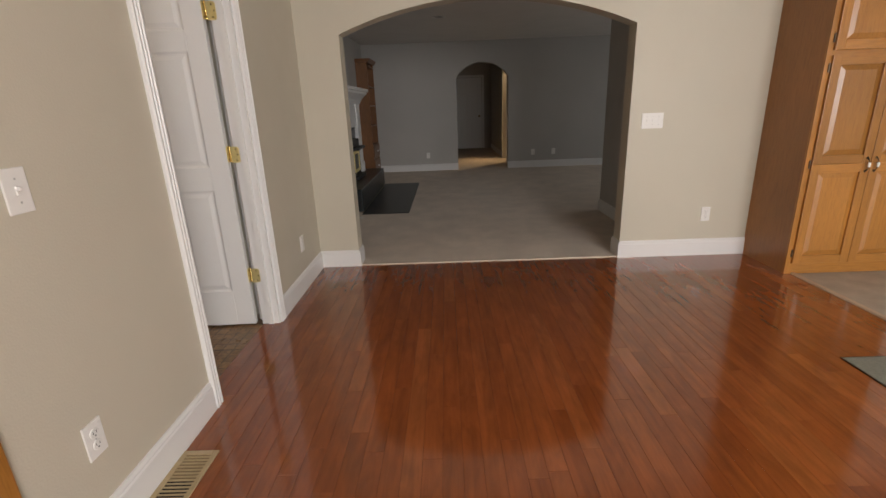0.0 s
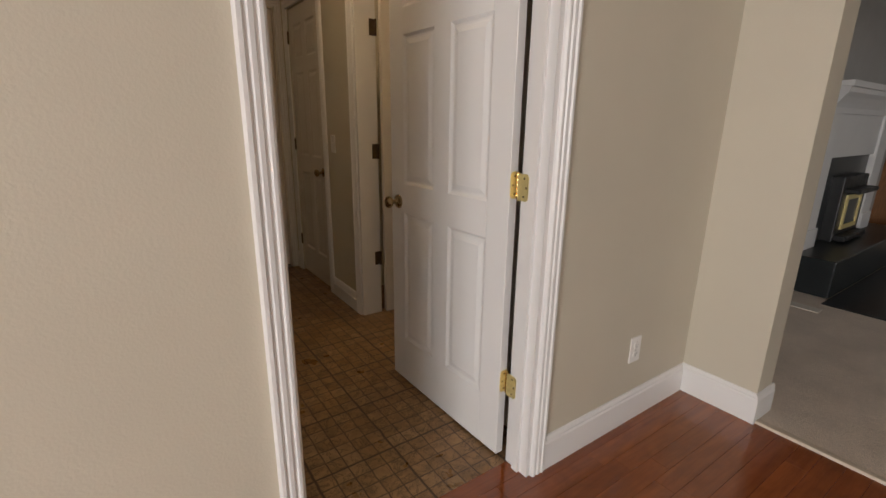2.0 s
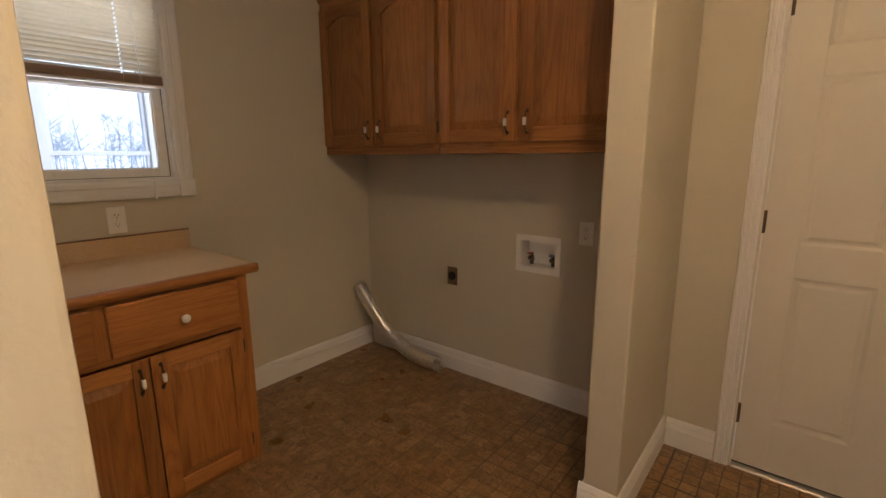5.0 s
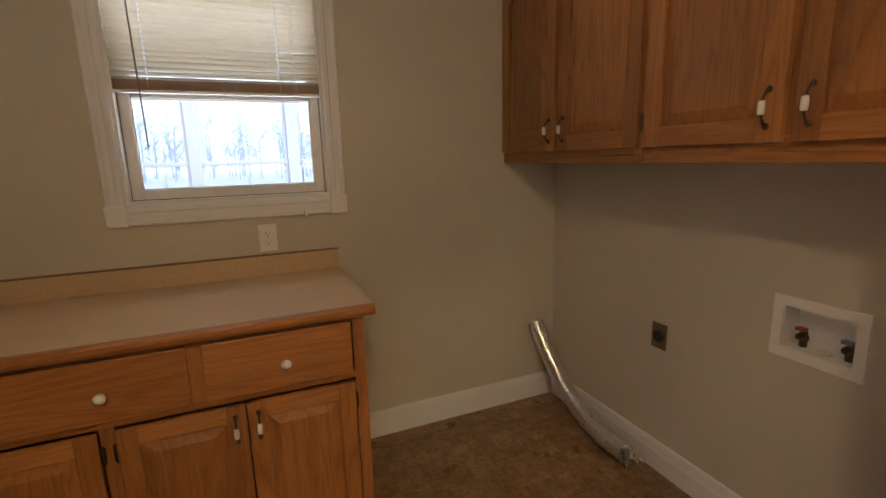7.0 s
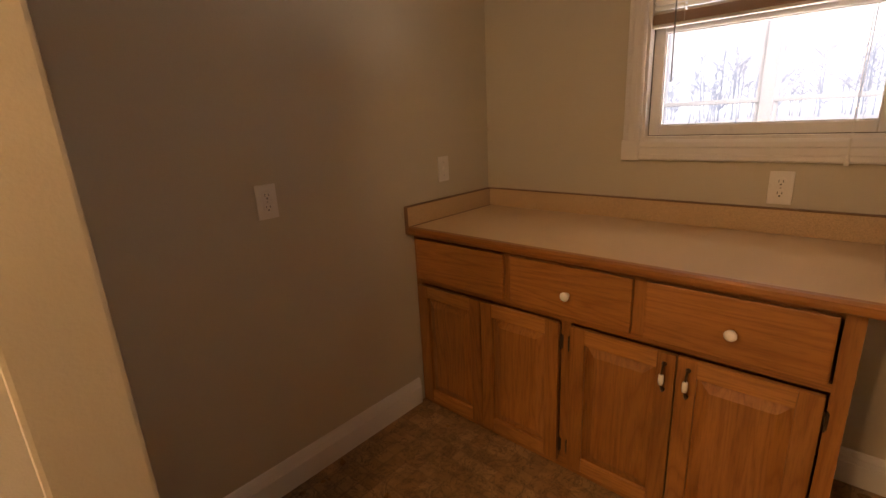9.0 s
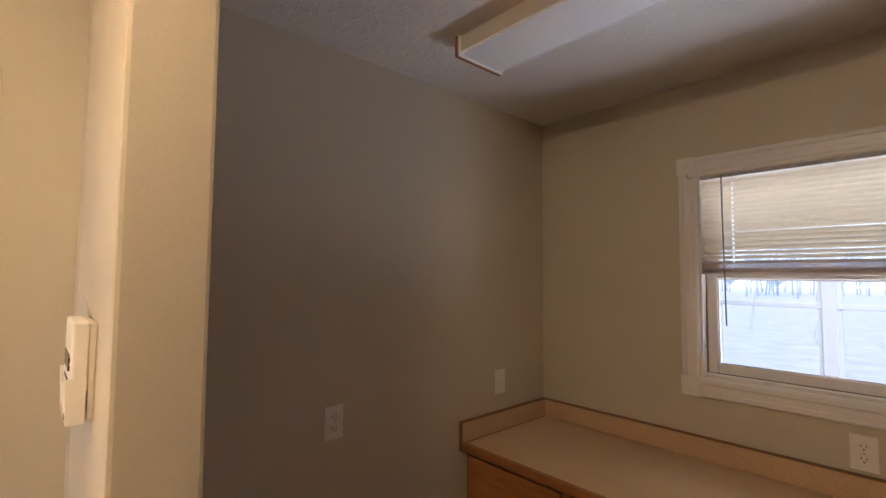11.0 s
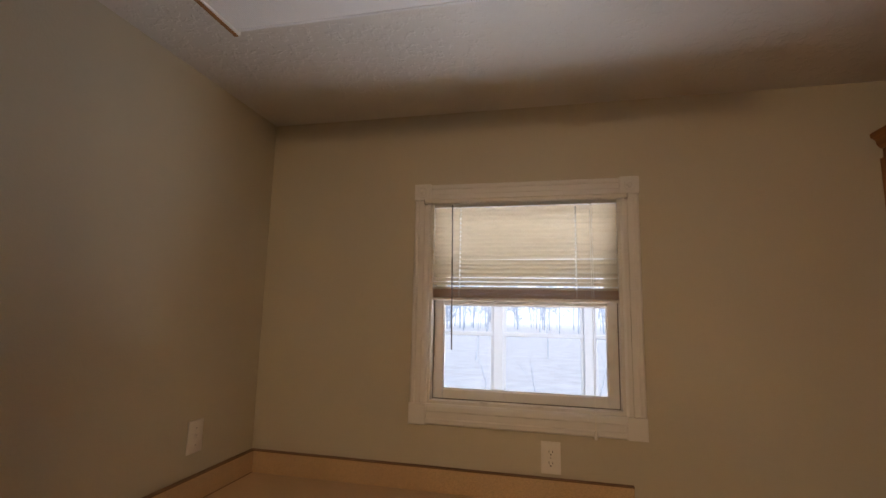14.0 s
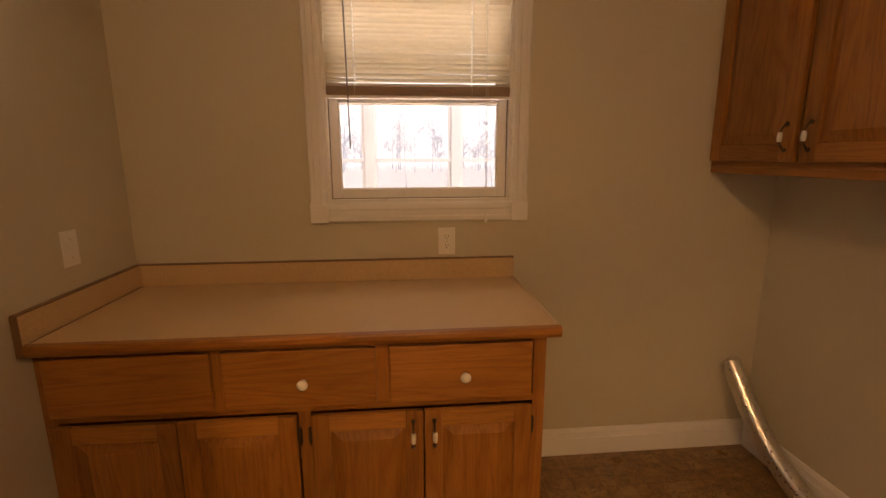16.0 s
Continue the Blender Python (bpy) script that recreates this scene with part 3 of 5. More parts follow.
baseboards("baseboard", [
    ((DW, 1.138), (DW, 2.004), (1, 0)), ((DW, 2.936), (DW, AY0 - 0.016), (1, 0)), ((DW, -3.0), (DW, 1.06), (1, 0)),
    ((DW, AY0), (-0.895, AY0), (0, -1)), ((1.297, AY0), (2.333, AY0), (0, -1)),
    ((-0.895, AY0 - 0.016), (-0.895, AY1 + 0.014), (1, 0)), ((1.297, AY0 - 0.016), (1.297, AY1 + 0.014), (-1, 0)),
], SKIRT, "white painted baseboard")
baseboards("baseboard", [
    ((VW, FY0), (0.105, FY0), (0, -1)), ((1.128, FY0), (6.0, FY0), (0, -1)), ((1.70, AY1), (1.70, 5.70), (-1, 0)), ((1.70, 5.70), (1.84, 5.70), (0, 1)),
    ((0.02, FY1), (0.02, 14.6), (1, 0)), ((1.25, 11.75), (1.25, 14.6), (-1, 0)),
], SKIRT, "white baseboard in the dim living room")
baseboards("baseboard", [
    ((-2.98, SW), (WW, SW), (0, 1)), ((WW, SW + 0.016), (WW, 1.706), (1, 0)), ((AE, 0.46), (AE, P0), (-1, 0)), ((-2.115, P0), (AE - 0.016, P0), (0, -1)),
    ((-3.53, 1.69), (-3.53, 1.846), (1, 0)), ((WW, 1.83), (-3.53, 1.83), (0, 1)), ((WW, 1.706), (-3.53, 1.706), (0, -1)), ((WW, 1.846), (WW, 2.042), (1, 0)),
    ((-2.115, P0 - 0.016), (-2.115, P1 + 0.016), (-1, 0)), ((-2.115, P1), (LW, P1), (0, 1)), ((-3.362, NW), (-2.955, NW), (0, -1)), ((WW, NW), (-4.13, NW), (0, -1)),
], SKIRT2, "white ribbed laundry baseboard")

FLUTE = [(0, 0), (0, 0.010), (0.006, 0.016), (0.014, 0.017), (0.018, 0.012), (0.024, 0.012), (0.028, 0.017), (0.038, 0.018), (0.042, 0.013), (0.048, 0.013), (0.052, 0.019), (0.062, 0.019), (0.066, 0.010), (0.066, 0)]


def casing(name, m, width, height, label, face=0.066, head=True, parent=None):
    """Casing round a doorway: local x along the wall, -y off it; the opening's lower left corner at the origin."""
    holder = tagged(new(name), label, "trim", kind="structure") if parent is None else parent
    if parent is None:
        holder.matrix_world = m
    k = face / 0.066
    prof = [(a * k, b) for a, b in FLUTE]
    for side, x0 in ((-1, 0.0), (1, width)):
        bm = bmesh.new()
        a = [bm.verts.new((x0 + side * u, -v, 0.0)) for u, v in prof]
        b = [bm.verts.new((x0 + side * u, -v, height + u)) for u, v in prof]
        n = len(prof)
        for q in range(n):
            bm.faces.new((a[q], a[(q + 1) % n], b[(q + 1) % n], b[q]))
        bm.faces.new(a), bm.faces.new(b)
        part("casing_leg", bm, TRIM, holder)
    if head:
        bm = bmesh.new()
        a = [bm.verts.new((-u, -v, height + u)) for u, v in prof]
        b = [bm.verts.new((width + u, -v, height + u)) for u, v in prof]
        n = len(prof)
        for q in range(n):
            bm.faces.new((a[q], a[(q + 1) % n], b[(q + 1) % n], b[q]))
        bm.faces.new(a), bm.faces.new(b)
        part("casing_head", bm, TRIM, holder)
    return holder


casing("doorway_casing", pose(DW, DOOR_S, 0, 0, 0, 90), DOOR_N - DOOR_S, DOOR_H, "white fluted casing round the laundry doorway", 0.058)
casing("doorway_casing", pose(LW, DOOR_N + 0.046, 0, 0, 0, -90), DOOR_N - DOOR_S + 0.064, DOOR_H + 0.01, "white casing on the hall side of the doorway", 0.06)
structure("door_jamb", boxes(
    (LW - 0.001, DW + 0.001, DOOR_S, DOOR_S + 0.005, 0, DOOR_H), (LW + 0.032, DW + 0.001, DOOR_N - 0.019, DOOR_N, 0, DOOR_H), (LW - 0.001, DW + 0.001, DOOR_S + 0.005, DOOR_N - 0.019, DOOR_H - 0.019, DOOR_H),
    (LW + 0.045, LW + 0.08, DOOR_S + 0.005, DOOR_S + 0.014, 0, DOOR_H - 0.02), (LW + 0.075, LW + 0.105, DOOR_N - 0.031, DOOR_N - 0.019, 0, DOOR_H - 0.02)), TRIM, "white painted door jamb", "jamb")
casing("doorway_casing", pose(WW, GD0, 0, 0, 0, 90), GD1 - GD0, GDH, "cream casing round the garage door", 0.055)
casing("doorway_casing", pose(C0, NW, 0), C1 - C0, CH, "white casing round the closet door", 0.06)
casing("doorway_casing", pose(N0, NW, 0), N1 - N0, CH, "white casing round the open doorway", 0.06)
structure("door_jamb", boxes((N0, N0 + 0.019, NW - 0.001, NW + 0.131, 0, CH), (N1 - 0.019, N1, NW - 0.001, NW + 0.131, 0, CH), (N0 + 0.019, N1 - 0.019, NW - 0.001, NW + 0.131, CH - 0.019, CH)), TRIM, "cream door jamb", "jamb")
bm = boxes((DW - 0.02, DW + 0.02, 1.062, 1.136, 0, 2.12))
bmesh.ops.bevel(bm, geom=list(bm.edges), offset=0.004, segments=2, affect="EDGES")
structure("oak_trim_board", bm, MAPLE_Z, "amber wooden trim board on the wall", "trim")


# ---- doors ----
def hinge(parent, x, y, z, material, along=1):
    bm = bmesh.new()
    turned(bm, [(0.0055, -0.045), (0.0055, 0.045)], "z", 10, (x, y, z))
    box(bm, x, x + along * 0.012, y + 0.001, y + 0.004, z - 0.044, z + 0.044, 0.001)
    box(bm, x, x - along * 0.012, y + 0.001, y + 0.004, z - 0.044, z + 0.044, 0.001)
    for dz in (-0.03, 0.03):
        for dx in (-0.008, 0.008):
            turned(bm, [(0.004, -0.0015), (0.003, 0.002)], "y", 8, (x + dx * along, y, z + dz))
    return part("hinge", bm, material, parent, "", True)


def knob(parent, x, y, z, out, material):
    bm = bmesh.new()
    turned(bm, [(0.032, 0), (0.031, out * 0.006), (0.022, out * 0.010), (0.011, out * 0.014), (0.010, out * 0.030), (0.018, out * 0.036), (0.026, out * 0.046), (0.027, out * 0.056), (0.020, out * 0.064), (0.006, out * 0.067)], "y", 24, (x, y, z))
    return part("door_knob", bm, material, parent, "round brass knob", True)


def six_panel(name, m, width, height, thick, material, label, emboss=0.007, raise_in=0.02, z0=0.012, category="door", kind="", both=True):
    """Leaf from local x = 0 (hinge side) to width; front face at y = 0, back at y = thick."""
    d = thing(name, m, label, category, kind=kind)
    g = 1 if thick > 0 else -1
    st, mu = 0.108 * width / 0.76, 0.10 * width / 0.76
    rails = [(z0, 0.235), (0.86, 0.99), (1.60, 1.70), (height - 0.115, height)]
    bm = bmesh.new()
    box(bm, 0, st, 0, thick, z0, height, 0.0015)
    box(bm, width - st, width, 0, thick, z0, height, 0.0015)
    for a, b in rails:
        box(bm, st, width - st, 0, thick, a, b)
    cx = width / 2
    for (a0, a1), (b0, b1) in zip(rails, rails[1:]):
        box(bm, cx - mu / 2, cx + mu / 2, 0, thick, a1, b0)
    part("slab", bm, material, d)
    for (a0, a1), (b0, b1) in zip(rails, rails[1:]):
        for x0, x1 in ((st, cx - mu / 2), (cx + mu / 2, width - st)):
            bm = bmesh.new()
            box(bm, x0, x1, g * emboss, thick - g * emboss, a1, b0)
            # sloped sticking round the panel and the raised field in it
            for y, s in ((0.0, g), (thick, -g)) if both else ((0.0, g),):
                o = [(x0, a1), (x1, a1), (x1, b0), (x0, b0)]
                w = 0.012
                i = [(x0 + w, a1 + w), (x1 - w, a1 + w), (x1 - w, b0 - w), (x0 + w, b0 - w)]
                vo = [bm.verts.new((p, y + s * 0.0008, q)) for p, q in o]
                vi = [bm.verts.new((p, y + s * (emboss + 0.0004), q)) for p, q in i]
                for k in range(4):
                    bm.faces.new((vo[k], vo[(k + 1) % 4], vi[(k + 1) % 4], vi[k]))
                frustum(bm, x0 + 0.020, x1 - 0.020, a1 + 0.020, b0 - 0.020, y + s * (emboss - 0.0002), y + s * 0.0015, raise_in)
            part("panel", bm, material, d)
    return d


# laundry door, swung into the hall; front face looks south
hx, hy, fx, fy = -1.362, 2.848, -2.132, 2.830
ang = math.degrees(math.atan2(fy - hy, fx - hx))
ld = six_panel("laundry_door", pose(hx, hy, 0, 0, 0, ang), 0.770, 2.04, -0.035, DOORWHITE, "white six-panel door standing open against the hall wall")
knob(ld, 0.710, 0.0, 0.905, 1, ANTIQUE)
knob(ld, 0.710, -0.035, 0.905, -1, ANTIQUE)


def hinge_leaf(bm, u0, u1, z, place, round_at):
    """Thin plate from u0 to u1 with rounded corners on its outer side; place(u, w, z) gives a point, w through the plate."""
    r, hh = 0.014, 0.0445
    g = 1 if round_at > u0 else -1
    edge = [(u0 if g > 0 else u1, -hh), (round_at - g * r, -hh)]
    edge += [(round_at - g * r + g * r * math.sin(a), -hh + r - r * math.cos(a)) for a in (0.4, 0.8, 1.2, 1.57)]
    edge += [(round_at - g * r + g * r * math.cos(a), hh - r + r * math.sin(a)) for a in (0.0, 0.4, 0.8, 1.2, 1.57)]
    edge += [(u0 if g > 0 else u1, hh)]
    lo = [bm.verts.new(place(u, 0.0, z + q)) for u, q in edge]
    hi = [bm.verts.new(place(u, 1.0, z + q)) for u, q in edge]
    bm.faces.new(lo), bm.faces.new(hi)
    for k in range(len(edge)):
        bm.faces.new((lo[k], lo[(k + 1) % len(edge)], hi[(k + 1) % len(edge)], hi[k]))


def butt_hinge(parent, z):
    """One leaf on the door's edge, one on the jamb, a knuckled pin between them."""
    bm = bmesh.new()
    hinge_leaf(bm, -0.034, -0.001, z, lambda u, w, q: (-0.0026 * w, u, q), -0.001)
    hinge_leaf(bm, -0.066, -0.018, z - 0.004, lambda u, w, q: (u, -0.0205 + 0.0026 * w, q), -0.066)
    h = part("hinge", bm, BRASS, parent, "bright brass hinge with rounded leaves", False)
    for k in range(5):
        bm = bmesh.new()
        q = z - 0.0445 + 0.0178 * k
        turned(bm, [(0.0058, q + 0.0004), (0.0064, q + 0.0012), (0.0064, q + 0.0166), (0.0058, q + 0.0174)], "z", 14, (-0.0115, -0.0245, 0))
        part("knuckle", bm, POLISHED, h, "", True)
    bm = bmesh.new()
    for dz, k in ((-0.030, 0), (0.0, 1), (0.030, 0)):
        turned(bm, [(0.0040, -0.0034), (0.0032, -0.0025)], "x", 10, (0, -0.011 - 0.008 * (1 - k), z + dz))
        turned(bm, [(0.0040, -0.0178), (0.0032, -0.0168)], "y", 10, (-0.056 + 0.010 * (1 - k), 0, z - 0.004 + dz))
    part("screw", bm, ANTIQUE, h)
    return h


for z in (0.330, 1.060, 1.795):
    butt_hinge(ld, z)
structure("strike_plate", boxes((LW - 0.004, LW + 0.034, DOOR_S + 0.0052, DOOR_S + 0.0072, 0.865, 0.890), (LW - 0.004, LW + 0.034, DOOR_S + 0.0052, DOOR_S + 0.0072, 0.918, 0.943), (LW - 0.004, LW + 0.008, DOOR_S + 0.0052, DOOR_S + 0.0072, 0.890, 0.918), (LW + 0.024, LW + 0.034, DOOR_S + 0.0052, DOOR_S + 0.0072, 0.890, 0.918), (LW + 0.008, LW + 0.024, DOOR_S + 0.0050, DOOR_S + 0.0056, 0.890, 0.918)), ANTIQUE, "aged brass strike plate on the jamb", "hardware")

# garage door: embossed steel slab, hinged at its south edge
gd = six_panel("garage_door", pose(WW - 0.018, 2.113, 0, 0, 0, 90), 0.823, 2.075, 0.045, ALMOND, "almond six-panel steel door, closed", 0.006, 0.012, 0.018, both=False)
for z in (0.25, 1.07, 1.86):
    hinge(gd, -0.004, -0.010, z, BRONZE)
knob(gd, 0.752, 0.0, 0.885, -1, POLISHED)
bm = bmesh.new()
turned(bm, [(0.029, 0), (0.028, -0.010), (0.024, -0.014), (0.010, -0.016)], "y", 24, (0.752, 0, 1.035))
box(bm, 0.748, 0.756, -0.032, -0.014, 1.018, 1.052, 0.002)
part("deadbolt", bm, POLISHED, gd, "brass deadbolt with a thumb turn")
structure("garage_threshold", box(bmesh.new(), WW - 0.12, WW + 0.016, 2.112, 2.937, 0.0, 0.011, 0.003), STEEL, "brushed metal threshold", "threshold")
# black strip drawn for the shade in the gap below the door
structure("door_sweep", boxes((WW - 0.040, WW - 0.020, 2.113, 2.936, 0.0112, 0.0176)), BLACK, "black strip for the dark gap under the garage door", "weatherstrip")
structure("door_jamb", boxes((WW - 0.13, WW + 0.001, GD0, 2.110, 0, GDH), (WW - 0.13, WW + 0.001, 2.939, GD1, 0, GDH), (WW - 0.13, WW + 0.001, 2.110, 2.939, GDH - 0.012, GDH)), ALMOND, "cream garage door jamb", "jamb")

# closet door in the north wall, hinged at its west edge
cd = six_panel("closet_door", pose(C0 + 0.006, NW + 0.006, 0), 0.628, 2.05, 0.035, ALMOND, "off-white six-panel closet door, closed", both=False)
for z in (0.28, 1.07, 1.86):
    hinge(cd, -0.004, -0.010, z, BRONZE)
knob(cd, 0.565, 0.0, 0.890, -1, ANTIQUE)

# door of the lit room to the north, swung inwards
nd = six_panel("bathroom_door", pose(N0 + 0.058, NW + 0.148, 0, 0, 0, 86), 0.74, 2.04, 0.035, ALMOND, "off-white six-panel door standing open in a lit room")
for z in (0.385, 1.075, 1.78):
    bm = bmesh.new()
    turned(bm, [(0.0065, -0.045), (0.0065, 0.045)], "z", 12, (0.028, NW + 0.128 - NW, z))
    box(bm, 0.0195, 0.0225, 0.090, 0.128, z - 0.045, z + 0.045, 0.001)
    hg = new("jamb_hinge", mesh_of("jamb_hinge", bm, BRONZE))
    hg.matrix_world = pose(N0, NW, 0)
    tagged(hg, "dark bronze hinge on the door jamb", "hinge", "hinges of the open door")

# hallway door beyond the living room
fd = six_panel("hallway_door", pose(0.16, 14.585, 0), 0.80, 2.04, 0.02, DOORWHITE, "white six-panel door at the end of the hallway", both=False)
knob(fd, 0.73, 0.0, 0.95, -1, ANTIQUE)
casing("doorway_casing", pose(0.15, 14.6, 0), 0.82, 2.05, "white casing round the hallway door")
casing("doorway_casing", pose(1.25, 11.7, 0, 0, 0, -90), 0.8, 2.05, "white casing of a lit hallway doorway")


# ---- wall plates ----
def rounded_plate(bm, w, h, d, x=0.0, z=0.0):
    box(bm, x - w / 2, x + w / 2, -d, 0, z - h / 2, z + h / 2, 0.0025, 2)


def outlet(m, label, group="duplex outlets"):
    o = thing("wall_outlet", m, label, "outlet", group)
    bm = bmesh.new()
    rounded_plate(bm, 0.072, 0.116, 0.006)
    part("cover_plate", bm, PLASTIC, o)
    for z in (-0.020, 0.020):
        bm = bmesh.new()
        turned(bm, [(0.0165, -0.0055), (0.0165, -0.0085), (0.0150, -0.0092)], "y", 20, (0, 0, z))
        r = part("receptacle", bm, PLASTIC, o)
        bm = bmesh.new()
        box(bm, -0.0075, -0.0055, -0.0096, -0.0090, z - 0.001, z + 0.008)
        box(bm, 0.0055, 0.0075, -0.0096, -0.0090, z - 0.001, z + 0.007)
        turned(bm, [(0.0027, -0.0096), (0.0027, -0.009)], "y", 10, (0, 0, z - 0.0075))
        part("slot", bm, BLACK, r)
    bm = bmesh.new()
    turned(bm, [(0.003, -0.0075), (0.002, -0.006)], "y", 10)
    part("screw", bm, STEEL, o)
    return o


def switch(m, gangs, label):
    o = thing("light_switch", m, label, "switch")
    bm = bmesh.new()
    w = 0.072 + 0.046 * (gangs - 1)
    rounded_plate(bm, w, 0.116, 0.006)
    part("cover_plate", bm, PLASTIC, o)
    for k in range(gangs):
        x = (k - (gangs - 1) / 2) * 0.046
        bm = bmesh.new()
        box(bm, x - 0.005, x + 0.005, -0.008, -0.005, -0.012, 0.012, 0.001)
        box(bm, x - 0.0035, x + 0.0035, -0.017, -0.006, 0.001, 0.009, 0.0015)
        part("toggle", bm, PLASTIC, o)
        for z in (-0.030, 0.030):
            bm = bmesh.new()
            turned(bm, [(0.003, -0.0075), (0.002, -0.006)], "y", 10, (x, 0, z))
            part("screw", bm, STEEL, o)
    return o


outlet(pose(DW, 1.387, 0.355, 0, 0, 90), "white duplex outlet low on the dining room wall")
outlet(pose(DW, 3.479, 0.345, 0, 0, 90), "white duplex outlet between doorway and arch")
outlet(pose(1.981, AY0, 0.352), "white duplex outlet beside the arch")
switch(pose(1.474, AY0, 1.108), 3, "white three-gang light switch beside the arch")
switch(pose(DW, 1.388, 1.110, 0, 0, 90), 1, "white single switch plate on the dining room wall")
outlet(pose(-0.507, FY0, 0.315), "white outlet on the far living room wall")
outlet(pose(1.641, FY0, 0.315), "white outlet on the far living room wall")
outlet(pose(2.058, FY0, 0.315), "white outlet on the far living room wall")
switch(pose(1.70, 5.09, 1.11, 0, 0, -90), 1, "white switch on the short living room wall")
switch(pose(-3.265, NW, 1.105), 1, "white single light switch in the hall")
outlet(pose(-2.711, SW, 1.057, 0, 0, 180), "white duplex outlet under the laundry window")
outlet(pose(AE, 1.098, 1.110, 0, 0, -90), "white duplex outlet on the laundry side wall")
switch(pose(AE, 0.210, 1.122, 0, 0, -90), 1, "white switch above the laundry counter")
outlet(pose(WW, 1.413, 0.953, 0, 0, 90), "white outlet beside the washer box")

# dryer socket
ds = thing("dryer_outlet", pose(WW, 0.592, 0.610, 0, 0, 90), "brown metal plate with a black round dryer socket", "outlet")
bm = bmesh.new()
rounded_plate(bm, 0.074, 0.112, 0.005)
part("cover_plate", bm, plain("brown_metal_plate", (0.22, 0.16, 0.10), 0.4, 0.6), ds)
bm = bmesh.new()
turned(bm, [(0.027, -0.004), (0.027, -0.010), (0.024, -0.013), (0.012, -0.013)], "y", 24)
part("socket", bm, BLACK, ds)

# washer box
wb = thing("washer_outlet_box", pose(WW, 1.158, 0.816, 0, 0, 90), "white recessed washer box with red and blue valves", "washer box")
bm = bmesh.new()
for r in ((-0.128, 0.128, -0.007, 0.0, 0.070, 0.101), (-0.128, 0.128, -0.007, 0.0, -0.101, -0.070), (-0.128, -0.098, -0.007, 0.0, -0.070, 0.070), (0.098, 0.128, -0.007, 0.0, -0.070, 0.070)):
    box(bm, *r)
part("frame", bm, PLASTIC, wb)
bm = bmesh.new()
for r in ((-0.099, 0.099, 0.078, 0.082, -0.071, 0.072), (-0.099, -0.096, 0.0, 0.08, -0.071, 0.072), (0.096, 0.099, 0.0, 0.08, -0.071, 0.072), (-0.096, 0.096, 0.0, 0.08, 0.068, 0.072), (-0.096, 0.096, 0.0, 0.08, -0.071, -0.067)):
    box(bm, *r)
part("tub", bm, PLASTIC, wb)
for x, mat, lab in ((-0.058, RED, "red hot water valve"), (0.066, BLUE, "blue cold water valve")):
    bm = bmesh.new()
    turned(bm, [(0.011, -0.066), (0.011, -0.045), (0.014, -0.042), (0.014, -0.030), (0.009, -0.026), (0.009, -0.006)], "z", 14, (x, 0.045, 0))
    turned(bm, [(0.010, 0.0), (0.013, 0.014), (0.013, 0.030)], "y", 12, (x, 0.015, -0.028))
    v = part("valve", bm, BRONZE, wb)
    bm = bmesh.new()
    box(bm, x - 0.015, x + 0.015, 0.016, 0.038, -0.010, 0.002, 0.004, 2)
    part("valve_handle", bm, mat, v, lab)
bm = bmesh.new()
turned(bm, [(0.022, -0.067), (0.022, -0.060), (0.017, -0.060)], "z", 18, (0.004, 0.04, 0))
part("drain", bm, CREAM, wb)

# foil dryer hose leaning in the corner
hose = thing("dryer_vent_hose", pose(-4.08, 0.3, 0), "crumpled silver foil dryer hose leaning in the corner", "hose")
keys = [Vector(p) for p in ((0.030, -0.400, 0.462), (0.030, -0.365, 0.415), (0.022, -0.27, 0.295), (0.010, -0.15, 0.175), (0.0, -0.02, 0.095), (0.0, 0.10, 0.062), (-0.005, 0.20, 0.056), (-0.005, 0.255, 0.058))]
pts, radii = [], []
for a in range(len(keys) - 1):
    p0, p1, p2, p3 = keys[max(a - 1, 0)], keys[a], keys[a + 1], keys[min(a + 2, len(keys) - 1)]
    for k in range(16):
        u = k / 16
        q = 0.5 * ((2 * p1) + (p2 - p0) * u + (2 * p0 - 5 * p1 + 4 * p2 - p3) * u * u + (3 * p1 - p0 - 3 * p2 + p3) * u ** 3)
        pts.append(q)
        radii.append((0.0428 if k % 2 else 0.0414) + random.uniform(-0.0004, 0.0004))
hb = tube(bmesh.new(), pts, radii, 22, False)
for v in hb.verts:
    v.co += Vector((random.uniform(-1, 1), random.uniform(-1, 1), random.uniform(-1, 1))) * 0.0004
    v.co.z = max(v.co.z, 0.004)
part("foil_tube", hb, FOIL, hose, "", True)
cb = bmesh.new()
for k in range(26):
    a = random.uniform(0, 2 * math.pi)
    r = random.uniform(0.015, 0.045)
    c = Vector((-0.005 + r * math.cos(a), 0.265 + random.uniform(-0.02, 0.035), 0.058 + r * math.sin(a)))
    s = random.uniform(0.010, 0.022)
    vs = [cb.verts.new(c + Vector((random.uniform(-s, s), random.uniform(-s, s), random.uniform(-s, s)))) for _ in range(5)]
    cb.faces.new(vs[:3]), cb.faces.new(vs[1:4]), cb.faces.new(vs[2:5])
part("torn_end", cb, FOIL, hose)
bm = bmesh.new()
tube(bm, [(0.030 + 0.046 * math.cos(2 * math.pi * k / 24), -0.39, 0.445 + 0.046 * math.sin(2 * math.pi * k / 24)) for k in range(25)], 0.003, 6, False)
part("wire_clamp", bm, STEEL, hose)


